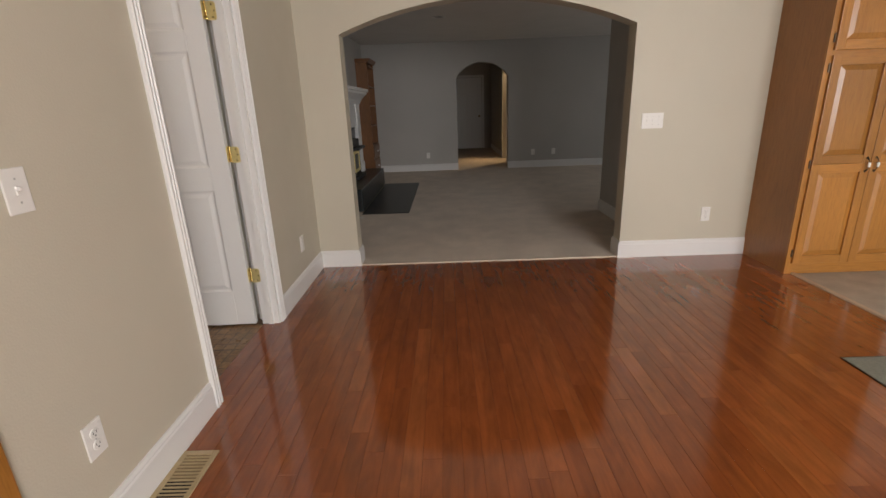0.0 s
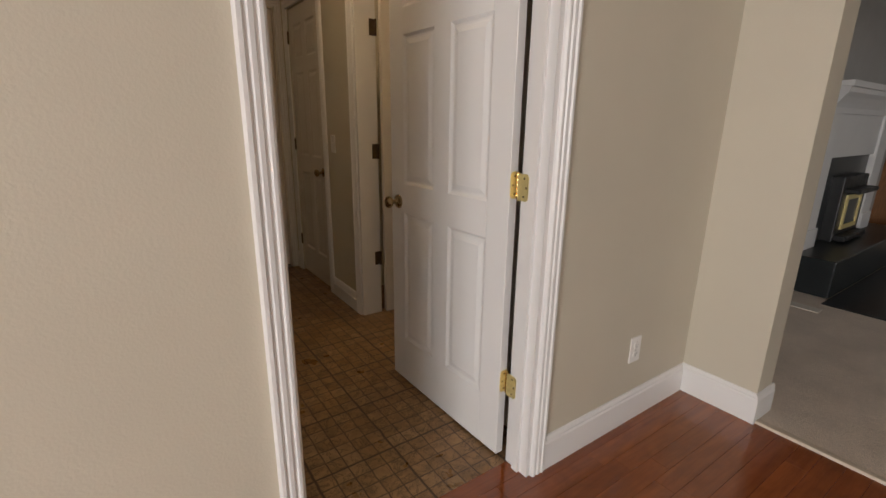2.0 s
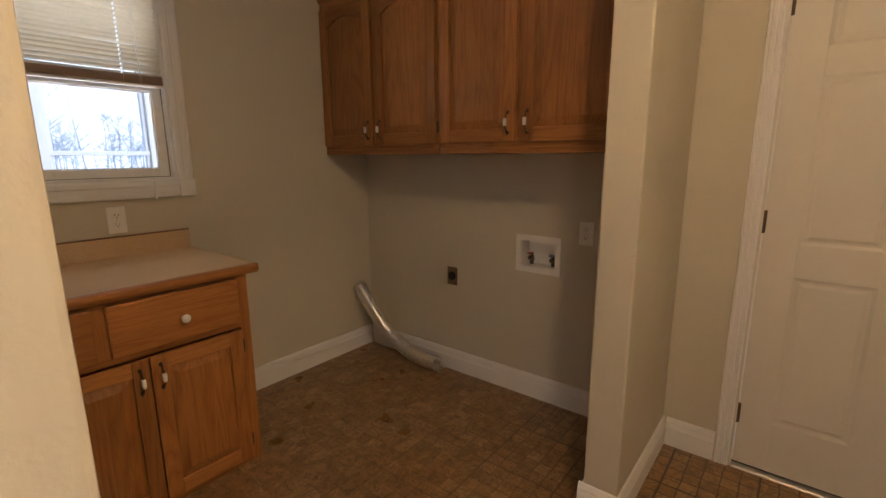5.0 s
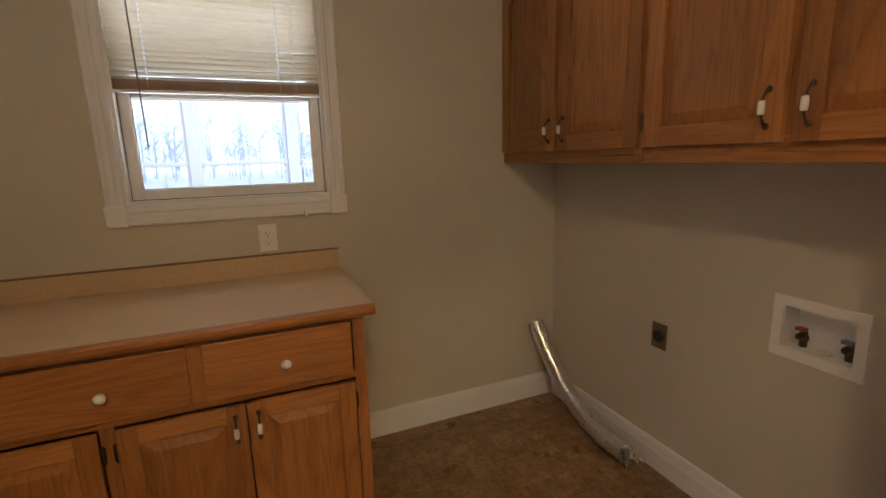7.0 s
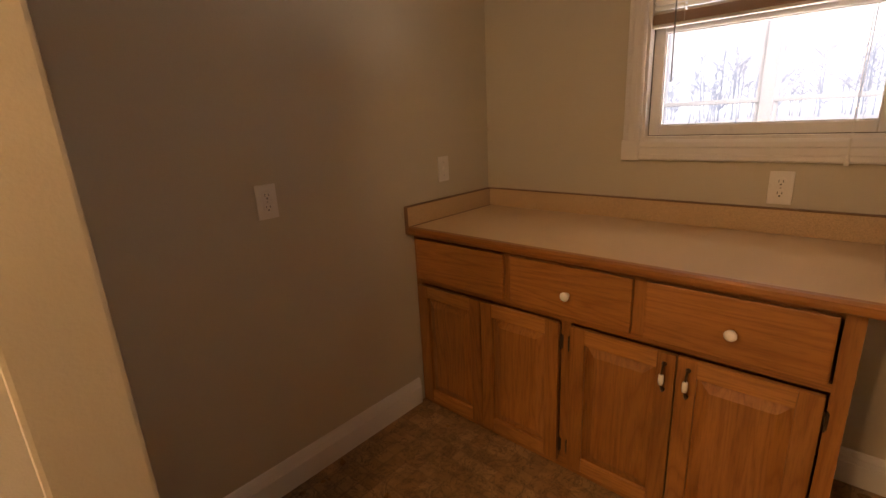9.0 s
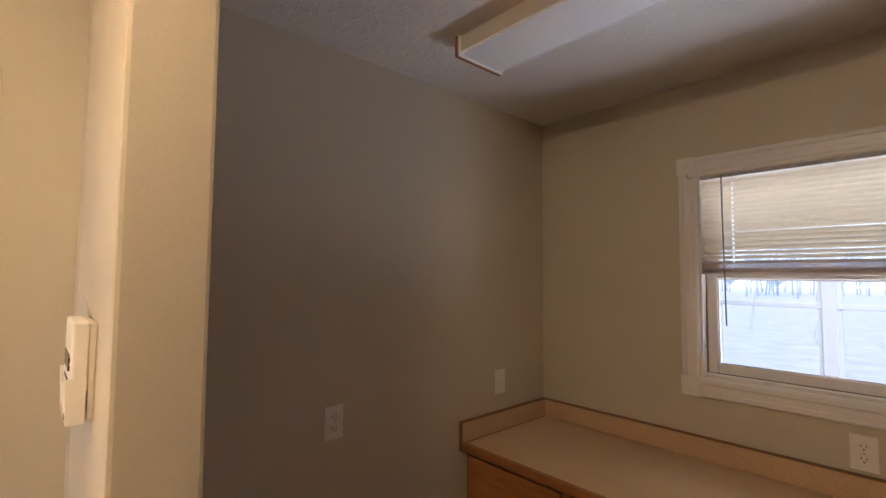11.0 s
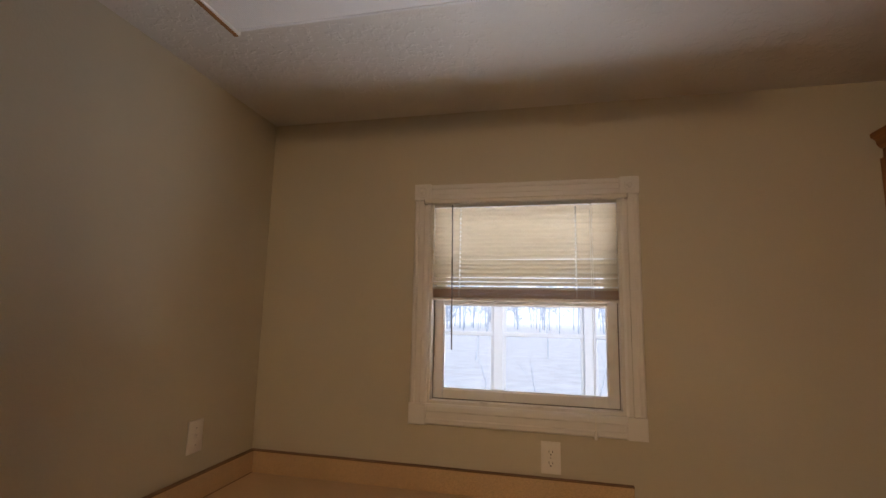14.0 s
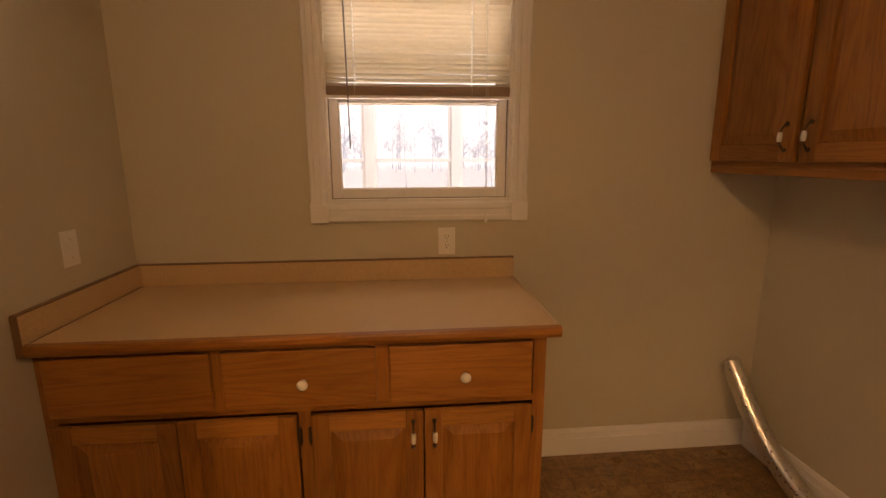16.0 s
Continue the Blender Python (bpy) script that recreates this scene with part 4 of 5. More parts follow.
# ---- alarm keypad on the partition ----
kp = thing("alarm_keypad", pose(-1.866, P1, 1.463, 0, 0, 180), "ivory alarm keypad with a green display and a flip cover", "keypad")
bm = bmesh.new()
box(bm, -0.078, 0.078, -0.010, 0, -0.080, 0.082, 0.003, 2)
part("back_plate", bm, CREAM, kp)
bm = bmesh.new()
box(bm, -0.080, 0.080, -0.034, -0.010, -0.034, 0.085, 0.006, 3)
part("upper_case", bm, PLASTIC, kp)
bm = bmesh.new()
n = 20
top = [(-0.081 + 0.162 * k / n, -0.008 - 0.019 * math.sin(math.pi * k / n) * 1.0) for k in range(n + 1)]
fr = [[bm.verts.new((x, y, z)) for x, z in top] for y in (-0.040, -0.012)]
lo = [[bm.verts.new((x, y, -0.084)) for x, z in top] for y in (-0.037, -0.012)]
for k in range(n):
    bm.faces.new((fr[0][k], fr[0][k + 1], lo[0][k + 1], lo[0][k]))
    bm.faces.new((fr[0][k], fr[1][k], fr[1][k + 1], fr[0][k + 1]))
    bm.faces.new((lo[0][k], lo[0][k + 1], lo[1][k + 1], lo[1][k]))
bm.faces.new((fr[0][0], lo[0][0], lo[1][0], fr[1][0]))
bm.faces.new((fr[0][n], fr[1][n], lo[1][n], lo[0][n]))
cover = part("flip_cover", bm, PLASTIC, kp)
bm = bmesh.new()
box(bm, -0.052, 0.050, -0.0355, -0.0335, 0.0000, 0.0290, 0.0008)
part("display", bm, GREENLCD, kp, "dark green display")
for x in (-0.040, -0.014, 0.010, 0.034):
    bm = bmesh.new()
    box(bm, x - 0.006, x + 0.006, -0.0352, -0.0338, -0.0195, -0.0172)
    box(bm, x - 0.004, x + 0.004, -0.0352, -0.0338, -0.0150, -0.0135)
    part("button_mark", bm, BLACK, kp)
for z in (0.007, 0.020):
    bm = bmesh.new()
    turned(bm, [(0.005, -0.034), (0.005, -0.0365), (0.003, -0.037)], "y", 12, (0.062, 0, z))
    part("round_button", bm, BRONZE, kp)
bm = bmesh.new()
box(bm, 0.050, 0.070, -0.0392, -0.0372, -0.076, -0.069)
part("maker_badge", bm, plain("grey_badge", (0.30, 0.30, 0.30), 0.5), cover)
for k in range(4):
    bm = bmesh.new()
    box(bm, -0.050 + 0.008 * k, 0.040, -0.0386, -0.0374, -0.078 + 0.005 * k, -0.0768 + 0.005 * k)
    part("vent_line", bm, CREAM, cover)
bm = bmesh.new()
q = [[bm.verts.new((x, -0.004 - 0.020 * max(u - 0.35, 0) ** 1.2, 0.075 + 0.050 * u)) for u in (0, 0.25, 0.5, 0.75, 1.0)] for x in (-0.060, -0.020)]
for a, b in zip(range(4), range(1, 5)):
    bm.faces.new((q[0][a], q[0][b], q[1][b], q[1][a]))
bmesh.ops.solidify(bm, geom=list(bm.faces), thickness=0.0008)
part("paper_tab", bm, PLASTIC, kp, "curled white paper tab behind the keypad")


# ---- oak cabinets ----
def pull(parent, x, y, z, span=0.076):
    """Upright bronze bail pull with a white porcelain grip; stands off towards -y."""
    bm = bmesh.new()
    zs = [(-span / 2 - 0.012, 0.002), (-span / 2, 0.012), (-span / 2 + 0.012, 0.020), (-0.015, 0.024), (0.015, 0.024), (span / 2 - 0.012, 0.020), (span / 2, 0.012), (span / 2 + 0.012, 0.002)]
    tube(bm, [(x, y - o, z + h) for h, o in zs], [0.0045, 0.0038, 0.003, 0.003, 0.003, 0.003, 0.0038, 0.0045], 8)
    for s in (-1, 1):
        turned(bm, [(0.008, 0.0), (0.007, -0.003), (0.003, -0.004)], "y", 12, (x, y, z + s * (span / 2 + 0.006)))
    h = part("handle", bm, BRONZE, parent, "bronze pull with a white porcelain grip", True)
    bm = bmesh.new()
    turned(bm, [(0.004, -0.017), (0.0075, -0.016), (0.0085, -0.005), (0.0085, 0.005), (0.0075, 0.016), (0.004, 0.017)], "z", 14, (x, y - 0.024, z))
    part("porcelain_grip", bm, PORCELAIN, h, "", True)
    return h


def framed_door(parent, x0, x1, z0, z1, y, stile=0.056, arch=0.0, thick=0.019, oz=None, ox=None, name="door"):
    """Raised-panel door; front at y - thick. arch: rise of a cathedral top."""
    oz, ox = oz or OAK_Z, ox or OAK_X
    bm = bmesh.new()
    f = y - thick
    box(bm, x0, x0 + stile, f, y, z0, z1, 0.003, 2)
    box(bm, x1 - stile, x1, f, y, z0, z1, 0.003, 2)
    d = part(name, bm, oz, parent)
    bm = bmesh.new()
    box(bm, x0 + stile, x1 - stile, f + 0.0005, y, z0, z0 + stile, 0.002)
    part("lower_rail", bm, ox, d)
    bm = bmesh.new()
    a0, a1 = x0 + stile, x1 - stile
    n = 16 if arch else 1
    def low(k):
        return z1 - stile - (arch * (2 * k / n - 1) ** 2 if arch else 0)
    for k in range(n):
        xa, xb = a0 + (a1 - a0) * k / n, a0 + (a1 - a0) * (k + 1) / n
        vs = [bm.verts.new((x, yy, zz)) for yy in (f + 0.0005, y) for x, zz in ((xa, low(k)), (xb, low(k + 1)), (xb, z1 - 0.001), (xa, z1 - 0.001))]
        bm.faces.new(vs[0:4]), bm.faces.new(vs[4:8]), bm.faces.new((vs[0], vs[1], vs[5], vs[4])), bm.faces.new((vs[3], vs[2], vs[6], vs[7]))
    bmesh.ops.remove_doubles(bm, verts=bm.verts, dist=0.00005)
    part("upper_rail", bm, ox, d)
    bm = bmesh.new()
    box(bm, a0, a1, f + 0.0135, y - 0.002, z0 + stile - 0.004, z1 - stile)
    ins, g = 0.037, 0.004
    o = [(a0 + g, z0 + stile + g), (a1 - g, z0 + stile + g)] + [(a1 - g - (a1 - a0 - 2 * g) * k / n, low(n - k) - g) for k in range(n + 1)]
    i = [(a0 + ins, z0 + stile + ins), (a1 - ins, z0 + stile + ins)] + [(a1 - ins - (a1 - a0 - 2 * ins) * k / n, low(n - k) - ins) for k in range(n + 1)]
    vo = [bm.verts.new((p, f + 0.0130, q)) for p, q in o]
    vi = [bm.verts.new((p, f + 0.002, q)) for p, q in i]
    for k in range(len(vo)):
        bm.faces.new((vo[k], vo[(k + 1) % len(vo)], vi[(k + 1) % len(vi)], vi[k]))
    bm.faces.new(vi)
    part("raised_panel", bm, oz, d)
    return d


def cabinet_hinge(parent, x, y, z):
    bm = bmesh.new()
    box(bm, x - 0.007, x + 0.007, y - 0.007, y, z - 0.026, z + 0.026, 0.002)
    turned(bm, [(0.004, -0.030), (0.004, 0.030)], "z", 8, (x, y - 0.006, z))
    return part("hinge", bm, BRONZE, parent, "dark bronze hinge")


# base cabinet under the window: local x runs west, local -y towards the room
bc = thing("base_cabinet", pose(AE, SW, 0, 0, 0, 180), "honey oak base cabinet with three drawer fronts and four doors", "cabinet", "laundry cabinets")
L, D = 1.530, 0.576
bm = boxes((0.002, 0.018, -D + 0.02, -0.002, 0.0, 0.862), (L - 0.016, L, -D + 0.02, -0.002, 0.0, 0.862), (0.018, L - 0.016, -0.010, -0.002, 0.0, 0.862), (0.018, L - 0.016, -D + 0.02, -0.010, 0.05, 0.066))
part("carcass", bm, OAK_Z, bc)
for r in ((0.002, 0.040, -D, -D + 0.0198, 0.0, 0.862), (L - 0.040, L, -D, -D + 0.0198, 0.0, 0.862), (0.742, 0.780, -D, -D + 0.0198, 0.046, 0.628),
           (0.494, 0.532, -D, -D + 0.0198, 0.652, 0.832), (0.986, 1.030, -D, -D + 0.0198, 0.652, 0.832)):
    part("face_stile", boxes(r), OAK_Z, bc)
for r in ((0.040, L - 0.040, -D, -D + 0.0198, 0.832, 0.862), (0.040, L - 0.040, -D, -D + 0.0198, 0.628, 0.652), (0.040, L - 0.040, -D, -D + 0.0198, 0.0, 0.046)):
    part("face_rail", boxes(r), OAK_X, bc)
for k, (x0, x1) in enumerate(((0.030, 0.497), (0.530, 0.988), (1.028, 1.482))):
    bm = bmesh.new()
    box(bm, x0, x1, -D - 0.019, -D, 0.652, 0.840, 0.005, 2)
    dr = part("drawer_front", bm, OAK_X, bc)
    if k:
        bm = bmesh.new()
        turned(bm, [(0.009, 0), (0.007, -0.006), (0.009, -0.012), (0.016, -0.018), (0.017, -0.024), (0.012, -0.030), (0.003, -0.032)], "y", 20, ((x0 + x1) / 2 + 0.01, -D - 0.019, 0.737))
        part("knob", bm, PORCELAIN, dr, "round white porcelain knob", True)
for k, (x0, x1) in enumerate(((0.026, 0.380), (0.384, 0.738), (0.782, 1.132), (1.136, 1.484))):
    d = framed_door(bc, x0, x1, 0.030, 0.620, -D, ox=OAK_RAIL_SHEEN)
    if k > 1:
        pull(d, x1 - 0.032 if k == 2 else x0 + 0.032, -D - 0.019, 0.540)
    hxx = (x0 - 0.006, x1 + 0.006, x0 - 0.006, x1 + 0.006)[k]
    for z in (0.105, 0.545):
        cabinet_hinge(bc, hxx, -D, z)

ct = thing("countertop", pose(AE, SW, 0, 0, 0, 180), "tan laminate countertop with oak nosing and backsplash", "countertop")
bm = bmesh.new()
box(bm, 0.001, 1.553, -0.604, -0.001, 0.864, 0.895, 0.002)
part("laminate_top", bm, LAMINATE, ct)
bm = bmesh.new()
sweep(bm, [(0, 0), (0.012, 0), (0.018, 0.006), (0.022, 0.016), (0.022, 0.028), (0.016, 0.036), (0.0, 0.0375)], (0.001, -0.6045, 0.859), (1.562, -0.6045, 0.859), (0, -1, 0))
part("nosing", bm, OAK_X, ct, "rounded oak front edge")
bm = bmesh.new()
box(bm, 1.5535, 1.562, -0.604, -0.001, 0.860, 0.8955, 0.002)
part("end_strip", bm, LAMINATE, ct)
bm = bmesh.new()
box(bm, 0.021, 1.556, -0.020, -0.0015, 0.8955, 0.982, 0.0015)
part("backsplash", bm, LAMINATE, ct)
bm = bmesh.new()
box(bm, 0.0015, 0.020, -0.622, -0.0015, 0.8975, 0.982, 0.0015)
part("side_splash", bm, LAMINATE, ct)
bm = boxes((0.0205, 1.556, -0.0215, -0.0015, 0.9822, 0.9868), (0.0015, 0.0203, -0.624, -0.0015, 0.9822, 0.9868), (0.0015, 0.0203, -0.6265, -0.6222, 0.862, 0.982), (0.0203, 0.0225, -0.60, -0.021, 0.8952, 0.8978))
part("dark_edge_strip", bm, plain("dark_edge_tape", (0.21, 0.115, 0.058), 0.45), ct, "thin dark brown edge strip")


def upper_unit(y0, y1, split, label):
    """Wall cabinet on the west wall: local x runs north, -y into the room."""
    u = thing("wall_cabinet", pose(WW, y0, 0, 0, 0, 90), label, "cabinet", "laundry cabinets")
    w, dep, z0, z1 = y1 - y0, 0.305, 1.366, 2.20
    bm = boxes((0.001, 0.017, -dep, -0.002, z0, z1), (w - 0.017, w - 0.001, -dep, -0.002, z0, z1), (0.017, w - 0.017, -dep, -0.002, z0 + 0.012, z0 + 0.028), (0.017, w - 0.017, -dep, -0.002, z1 - 0.016, z1), (0.017, w - 0.017, -0.010, -0.002, z0, z1))
    part("carcass", bm, OAK_Z, u)
    for r in ((0.001, 0.036, -dep - 0.0195, -dep, z0, z1), (w - 0.036, w - 0.001, -dep - 0.0195, -dep, z0, z1), (split - y0 - 0.02, split - y0 + 0.02, -dep - 0.0195, -dep, z0 + 0.04, z1 - 0.05)):
        part("face_stile", boxes(r), OAK_Z, u)
    for r in ((0.036, w - 0.036, -dep - 0.0195, -dep, z0, z0 + 0.04), (0.036, w - 0.036, -dep - 0.0195, -dep, z1 - 0.05, z1)):
        part("face_rail", boxes(r), OAK_X, u)
    f = -dep - 0.0195
    s = split - y0
    for k, (a, b) in enumerate(((0.012, s - 0.012), (s + 0.012, w - 0.012))):
        d = framed_door(u, a, b, 1.388, 2.160, f, 0.060, 0.045)
        pull(d, b - 0.036 if k == 0 else a + 0.036, f - 0.019, 1.472)
        for z in (1.47, 2.08):
            cabinet_hinge(u, a - 0.004 if k == 0 else b + 0.004, f, z)
    bm = bmesh.new()
    sweep(bm, [(0, 0), (0.006, 0), (0.016, 0.014), (0.020, 0.030), (0.034, 0.042), (0.034, 0.055), (-0.30, 0.055), (-0.30, 0)], (0.001, f, z1 + 0.0005), (w - 0.001, f, z1 + 0.0005), (0, -1, 0))
    part("crown_moulding", bm, OAK_X, u)
    bm = bmesh.new()
    box(bm, 0.002, w - 0.0005, -dep - 0.022, -0.002, 1.338, 1.3655, 0.002)
    part("light_rail", bm, OAK_X, u, "oak light rail under the cabinet")
    return u


upper_unit(SW + 0.002, 0.754, 0.305, "honey oak wall cabinet with arched raised-panel doors, closed")
upper_unit(0.756, 1.690, 1.205, "wider honey oak wall cabinet above the washer space")

# ---- ceiling fluorescent fixture, switched off ----
fx_ = thing("fluorescent_ceiling_light", pose(-2.458, 0.745, H), "long ceiling light with ribbed acrylic lens and oak ends, off", "ceiling light")
half = 0.652
LENS_W, LENS_D = 0.103, 0.064
bm = bmesh.new()
prof = [(-LENS_W, -0.055), (-LENS_W + 0.004, -LENS_D), (-0.05, -LENS_D - 0.003), (0.0, -LENS_D - 0.004), (0.05, -LENS_D - 0.003), (LENS_W - 0.004, -LENS_D), (LENS_W, -0.055)]
rows = [[bm.verts.new((x, p, q)) for p, q in prof] for x in (-half + 0.02, half - 0.02)]
for k in range(len(prof) - 1):
    bm.faces.new((rows[0][k], rows[0][k + 1], rows[1][k + 1], rows[1][k]))
part("acrylic_lens", bm, PRISM, fx_, "finely ribbed white acrylic lens")
for s in (-1, 1):
    bm = boxes((-half + 0.02, half - 0.02, s * (LENS_W - 0.003), s * LENS_W, -0.055, -0.0005))
    part("lens_side", bm, CLEAR, fx_, "smooth clear side of the lens")
    bm = bmesh.new()
    for k in range(190):
        x = -half + 0.024 + k * (2 * half - 0.048) / 189
        box(bm, x - 0.0022, x + 0.0022, s * (LENS_W - 0.006), s * (LENS_W + 0.0022), -LENS_D - 0.0022, -LENS_D + 0.003)
    part("lens_ribbed_edge", bm, PRISM, fx_)
for s in (-1, 1):
    bm = bmesh.new()
    box(bm, s * half, s * (half - 0.013), -0.114, 0.114, -0.074, -0.001, 0.002, 2)
    part("oak_end_cap", bm, OAK_Y, fx_, "oak end cap")
    bm = bmesh.new()
    box(bm, s * (half - 0.0132), s * (half - 0.0195), -0.113, 0.113, -0.073, -0.001, 0.001)
    part("end_plate", bm, TRIM, fx_, "white end plate inside the oak cap")
bm = boxes((-half + 0.025, half - 0.025, -0.06, 0.06, -0.025, -0.001))
part("white_pan", bm, TRIM, fx_)
for y in (-0.038, 0.038):
    bm = bmesh.new()
    turned(bm, [(0.0125, -half + 0.05), (0.0125, half - 0.05)], "x", 12, (0, y, -0.042))
    part("tube", bm, PORCELAIN, fx_)


def flush_light(m, watts, label):
    o = thing("flush_ceiling_light", m, label, "ceiling light", "warm ceiling lights")
    bm = bmesh.new()
    turned(bm, [(0.078, -0.001), (0.078, -0.010), (0.072, -0.016), (0.02, -0.017)], "z", 32)
    part("pan", bm, BRASS, o)
    bm = bmesh.new()
    turned(bm, [(0.062, -0.0175), (0.069, -0.020), (0.071, -0.030), (0.070, -0.054), (0.064, -0.064), (0.050, -0.069), (0.015, -0.071)], "z", 32)
    part("glass_drum", bm, glow("lit_glass_drum", WARM, watts), o, "glowing frosted glass drum", True)
    return o


flush_light(pose(-2.525, 2.38, H), HALL_LAMP, "warm frosted drum ceiling light in the hall, lit")
flush_light(pose(-2.45, 4.1, H), NORTH_LAMP, "warm frosted ceiling light in the side room, lit")
flush_light(pose(1.9, 11.6, H), FAR_LAMP, "warm frosted ceiling light beyond the hallway, lit")
rc = thing("recessed_ceiling_light", pose(-0.177, 7.218, H), "white recessed ceiling light, off", "ceiling light")
bm = bmesh.new()
turned(bm, [(0.095, -0.0005), (0.092, -0.008), (0.072, -0.010), (0.068, -0.002)], "z", 28)
part("trim_ring", bm, TRIM, rc)
bm = bmesh.new()
turned(bm, [(0.066, -0.0012), (0.060, -0.003), (0.02, -0.006)], "z", 24)
part("bulb", bm, plain("unlit_bulb", (0.25, 0.25, 0.25), 0.3), rc)

# floor register by the dining room wall
vt = thing("floor_register", pose(-1.136, 1.586, 0.0), "tan slatted floor register in the hardwood", "floor vent")
bm = bmesh.new()
for r in ((-0.070, -0.050, -0.150, 0.150, 0.0, 0.006), (0.050, 0.070, -0.150, 0.150, 0.0, 0.006), (-0.050, 0.050, -0.150, -0.126, 0.0, 0.006), (-0.050, 0.050, 0.126, 0.150, 0.0, 0.006), (-0.050, 0.050, -0.004, 0.004, 0.0, 0.0055)):
    box(bm, *r, 0.0015)
part("frame", bm, VENT, vt)
# shade between the slats as colour: black over the duct, darker tan on the louvre
part("dark_duct", boxes((-0.050, 0.050, -0.126, -0.004, -0.010, 0.0008)), DARK, vt)
part("closed_louvre", boxes((-0.050, 0.050, 0.004, 0.126, -0.010, 0.0008)), plain("shaded_louvre_metal", (0.30, 0.22, 0.12), 0.5, 0.3), vt)
for k in range(15):
    y = -0.1155 + k * 0.0165
    if abs(y) < 0.008:
        continue
    bm = boxes((-0.050, 0.050, y - 0.0032, y + 0.0032, 0.001, 0.0048))
    part("slat", bm, VENT, vt)


# ---- laundry window, blind and rod ----
win = tagged(new("window_1"), "white double-hung vinyl window with wide casing", "window", kind="structure")
win.matrix_world = pose(W1, SW, WZ0, 0, 0, 180)
ow, oh = W1 - W0, WZ1 - WZ0
RIB = [(0, 0), (0.0, 0.012), (0.008, 0.017), (0.022, 0.018), (0.026, 0.014), (0.046, 0.014), (0.050, 0.018), (0.062, 0.018), (0.068, 0.012), (0.068, 0)]
for side, x0 in ((-1, 0.0), (1, ow)):
    bm = bmesh.new()
    a = [bm.verts.new((x0 + side * u, -v, 0.0)) for u, v in RIB]
    b = [bm.verts.new((x0 + side * u, -v, oh)) for u, v in RIB]
    for q in range(len(RIB)):
        bm.faces.new((a[q], a[(q + 1) % len(RIB)], b[(q + 1) % len(RIB)], b[q]))
    bm.faces.new(a), bm.faces.new(b)
    part("casing_leg", bm, TRIM, win)
for z0, s, nm in ((oh, 1, "casing_head"), (0.0, -1, "casing_sill")):
    bm = bmesh.new()
    a = [bm.verts.new((0.0, -v, z0 + s * u * (1.0 if s > 0 else 1.18))) for u, v in RIB]
    b = [bm.verts.new((ow, -v, z0 + s * u * (1.0 if s > 0 else 1.18))) for u, v in RIB]
    for q in range(len(RIB)):
        bm.faces.new((a[q], a[(q + 1) % len(RIB)], b[(q + 1) % len(RIB)], b[q]))
    bm.faces.new(a), bm.faces.new(b)
    part(nm, bm, TRIM, win)
for x in (-0.034, ow + 0.034):
    for z in (oh + 0.0345, -0.0405):
        bm = bmesh.new()
        hz = 0.0355 if z > 0 else 0.041
        box(bm, x - 0.036, x + 0.036, -0.023, 0, z - hz, z + hz, 0.002)
        if z > 0:
            turned(bm, [(0.026, -0.0232), (0.026, -0.026), (0.021, -0.027), (0.018, -0.0245), (0.010, -0.0245), (0.007, -0.028), (0.002, -0.029)], "y", 24, (x, 0, z))
        part("rosette_block", bm, TRIM, win)
bm = boxes((0, 0.012, 0.0, 0.14, 0.0, oh), (ow - 0.012, ow, 0.0, 0.14, 0.0, oh), (0.012, ow - 0.012, 0.0, 0.14, oh - 0.012, oh), (0.012, ow - 0.012, 0.0, 0.14, -0.001, 0.012))
part("window_frame", bm, VINYL, win)


def sash(z0, z1, y, name, shut=0.0):
    x0, x1, r = 0.014, ow - 0.014, 0.040
    bm = bmesh.new()
    for q in ((x0, x0 + r, y, y + 0.03, z0, z1), (x1 - r, x1, y, y + 0.03, z0, z1), (x0 + r, x1 - r, y, y + 0.03, z0, z0 + r), (x0 + r, x1 - r, y, y + 0.03, z1 - r, z1)):
        box(bm, *q, 0.003)
    s = part(name, bm, VINYL, win)
    bm = bmesh.new()
    g = 0.004
    for q in ((x0 + r, x0 + r + g, y + 0.008, y + 0.02, z0 + r, z1 - r), (x1 - r - g, x1 - r, y + 0.008, y + 0.02, z0 + r, z1 - r), (x0 + r, x1 - r, y + 0.008, y + 0.02, z0 + r, z0 + r + g), (x0 + r, x1 - r, y + 0.008, y + 0.02, z1 - r - g, z1 - r)):
        box(bm, *q)
    part("gasket", bm, TRIM, s)
    bm = boxes((x0 + r + 0.001, x1 - r - 0.001, y + 0.013, y + 0.017, z0 + r + 0.001, z1 - r - 0.001))
    p = part("pane", bm, GLASS, s)
    p.visible_shadow = False


sash(0.0125, 0.437, 0.046, "lower_sash")
sash(0.400, oh - 0.0125, 0.080, "upper_sash")
bm = boxes((0.0125, 0.0155, 0.042, 0.046, 0.01, 0.437), (ow - 0.0155, ow - 0.0125, 0.042, 0.046, 0.01, 0.437), (0.0155, ow - 0.0155, 0.042, 0.046, 0.0122, 0.0152))
part("weatherstrip", bm, plain("grey_weatherstrip", (0.20, 0.18, 0.16), 0.7), win, "grey line of weatherstrip")

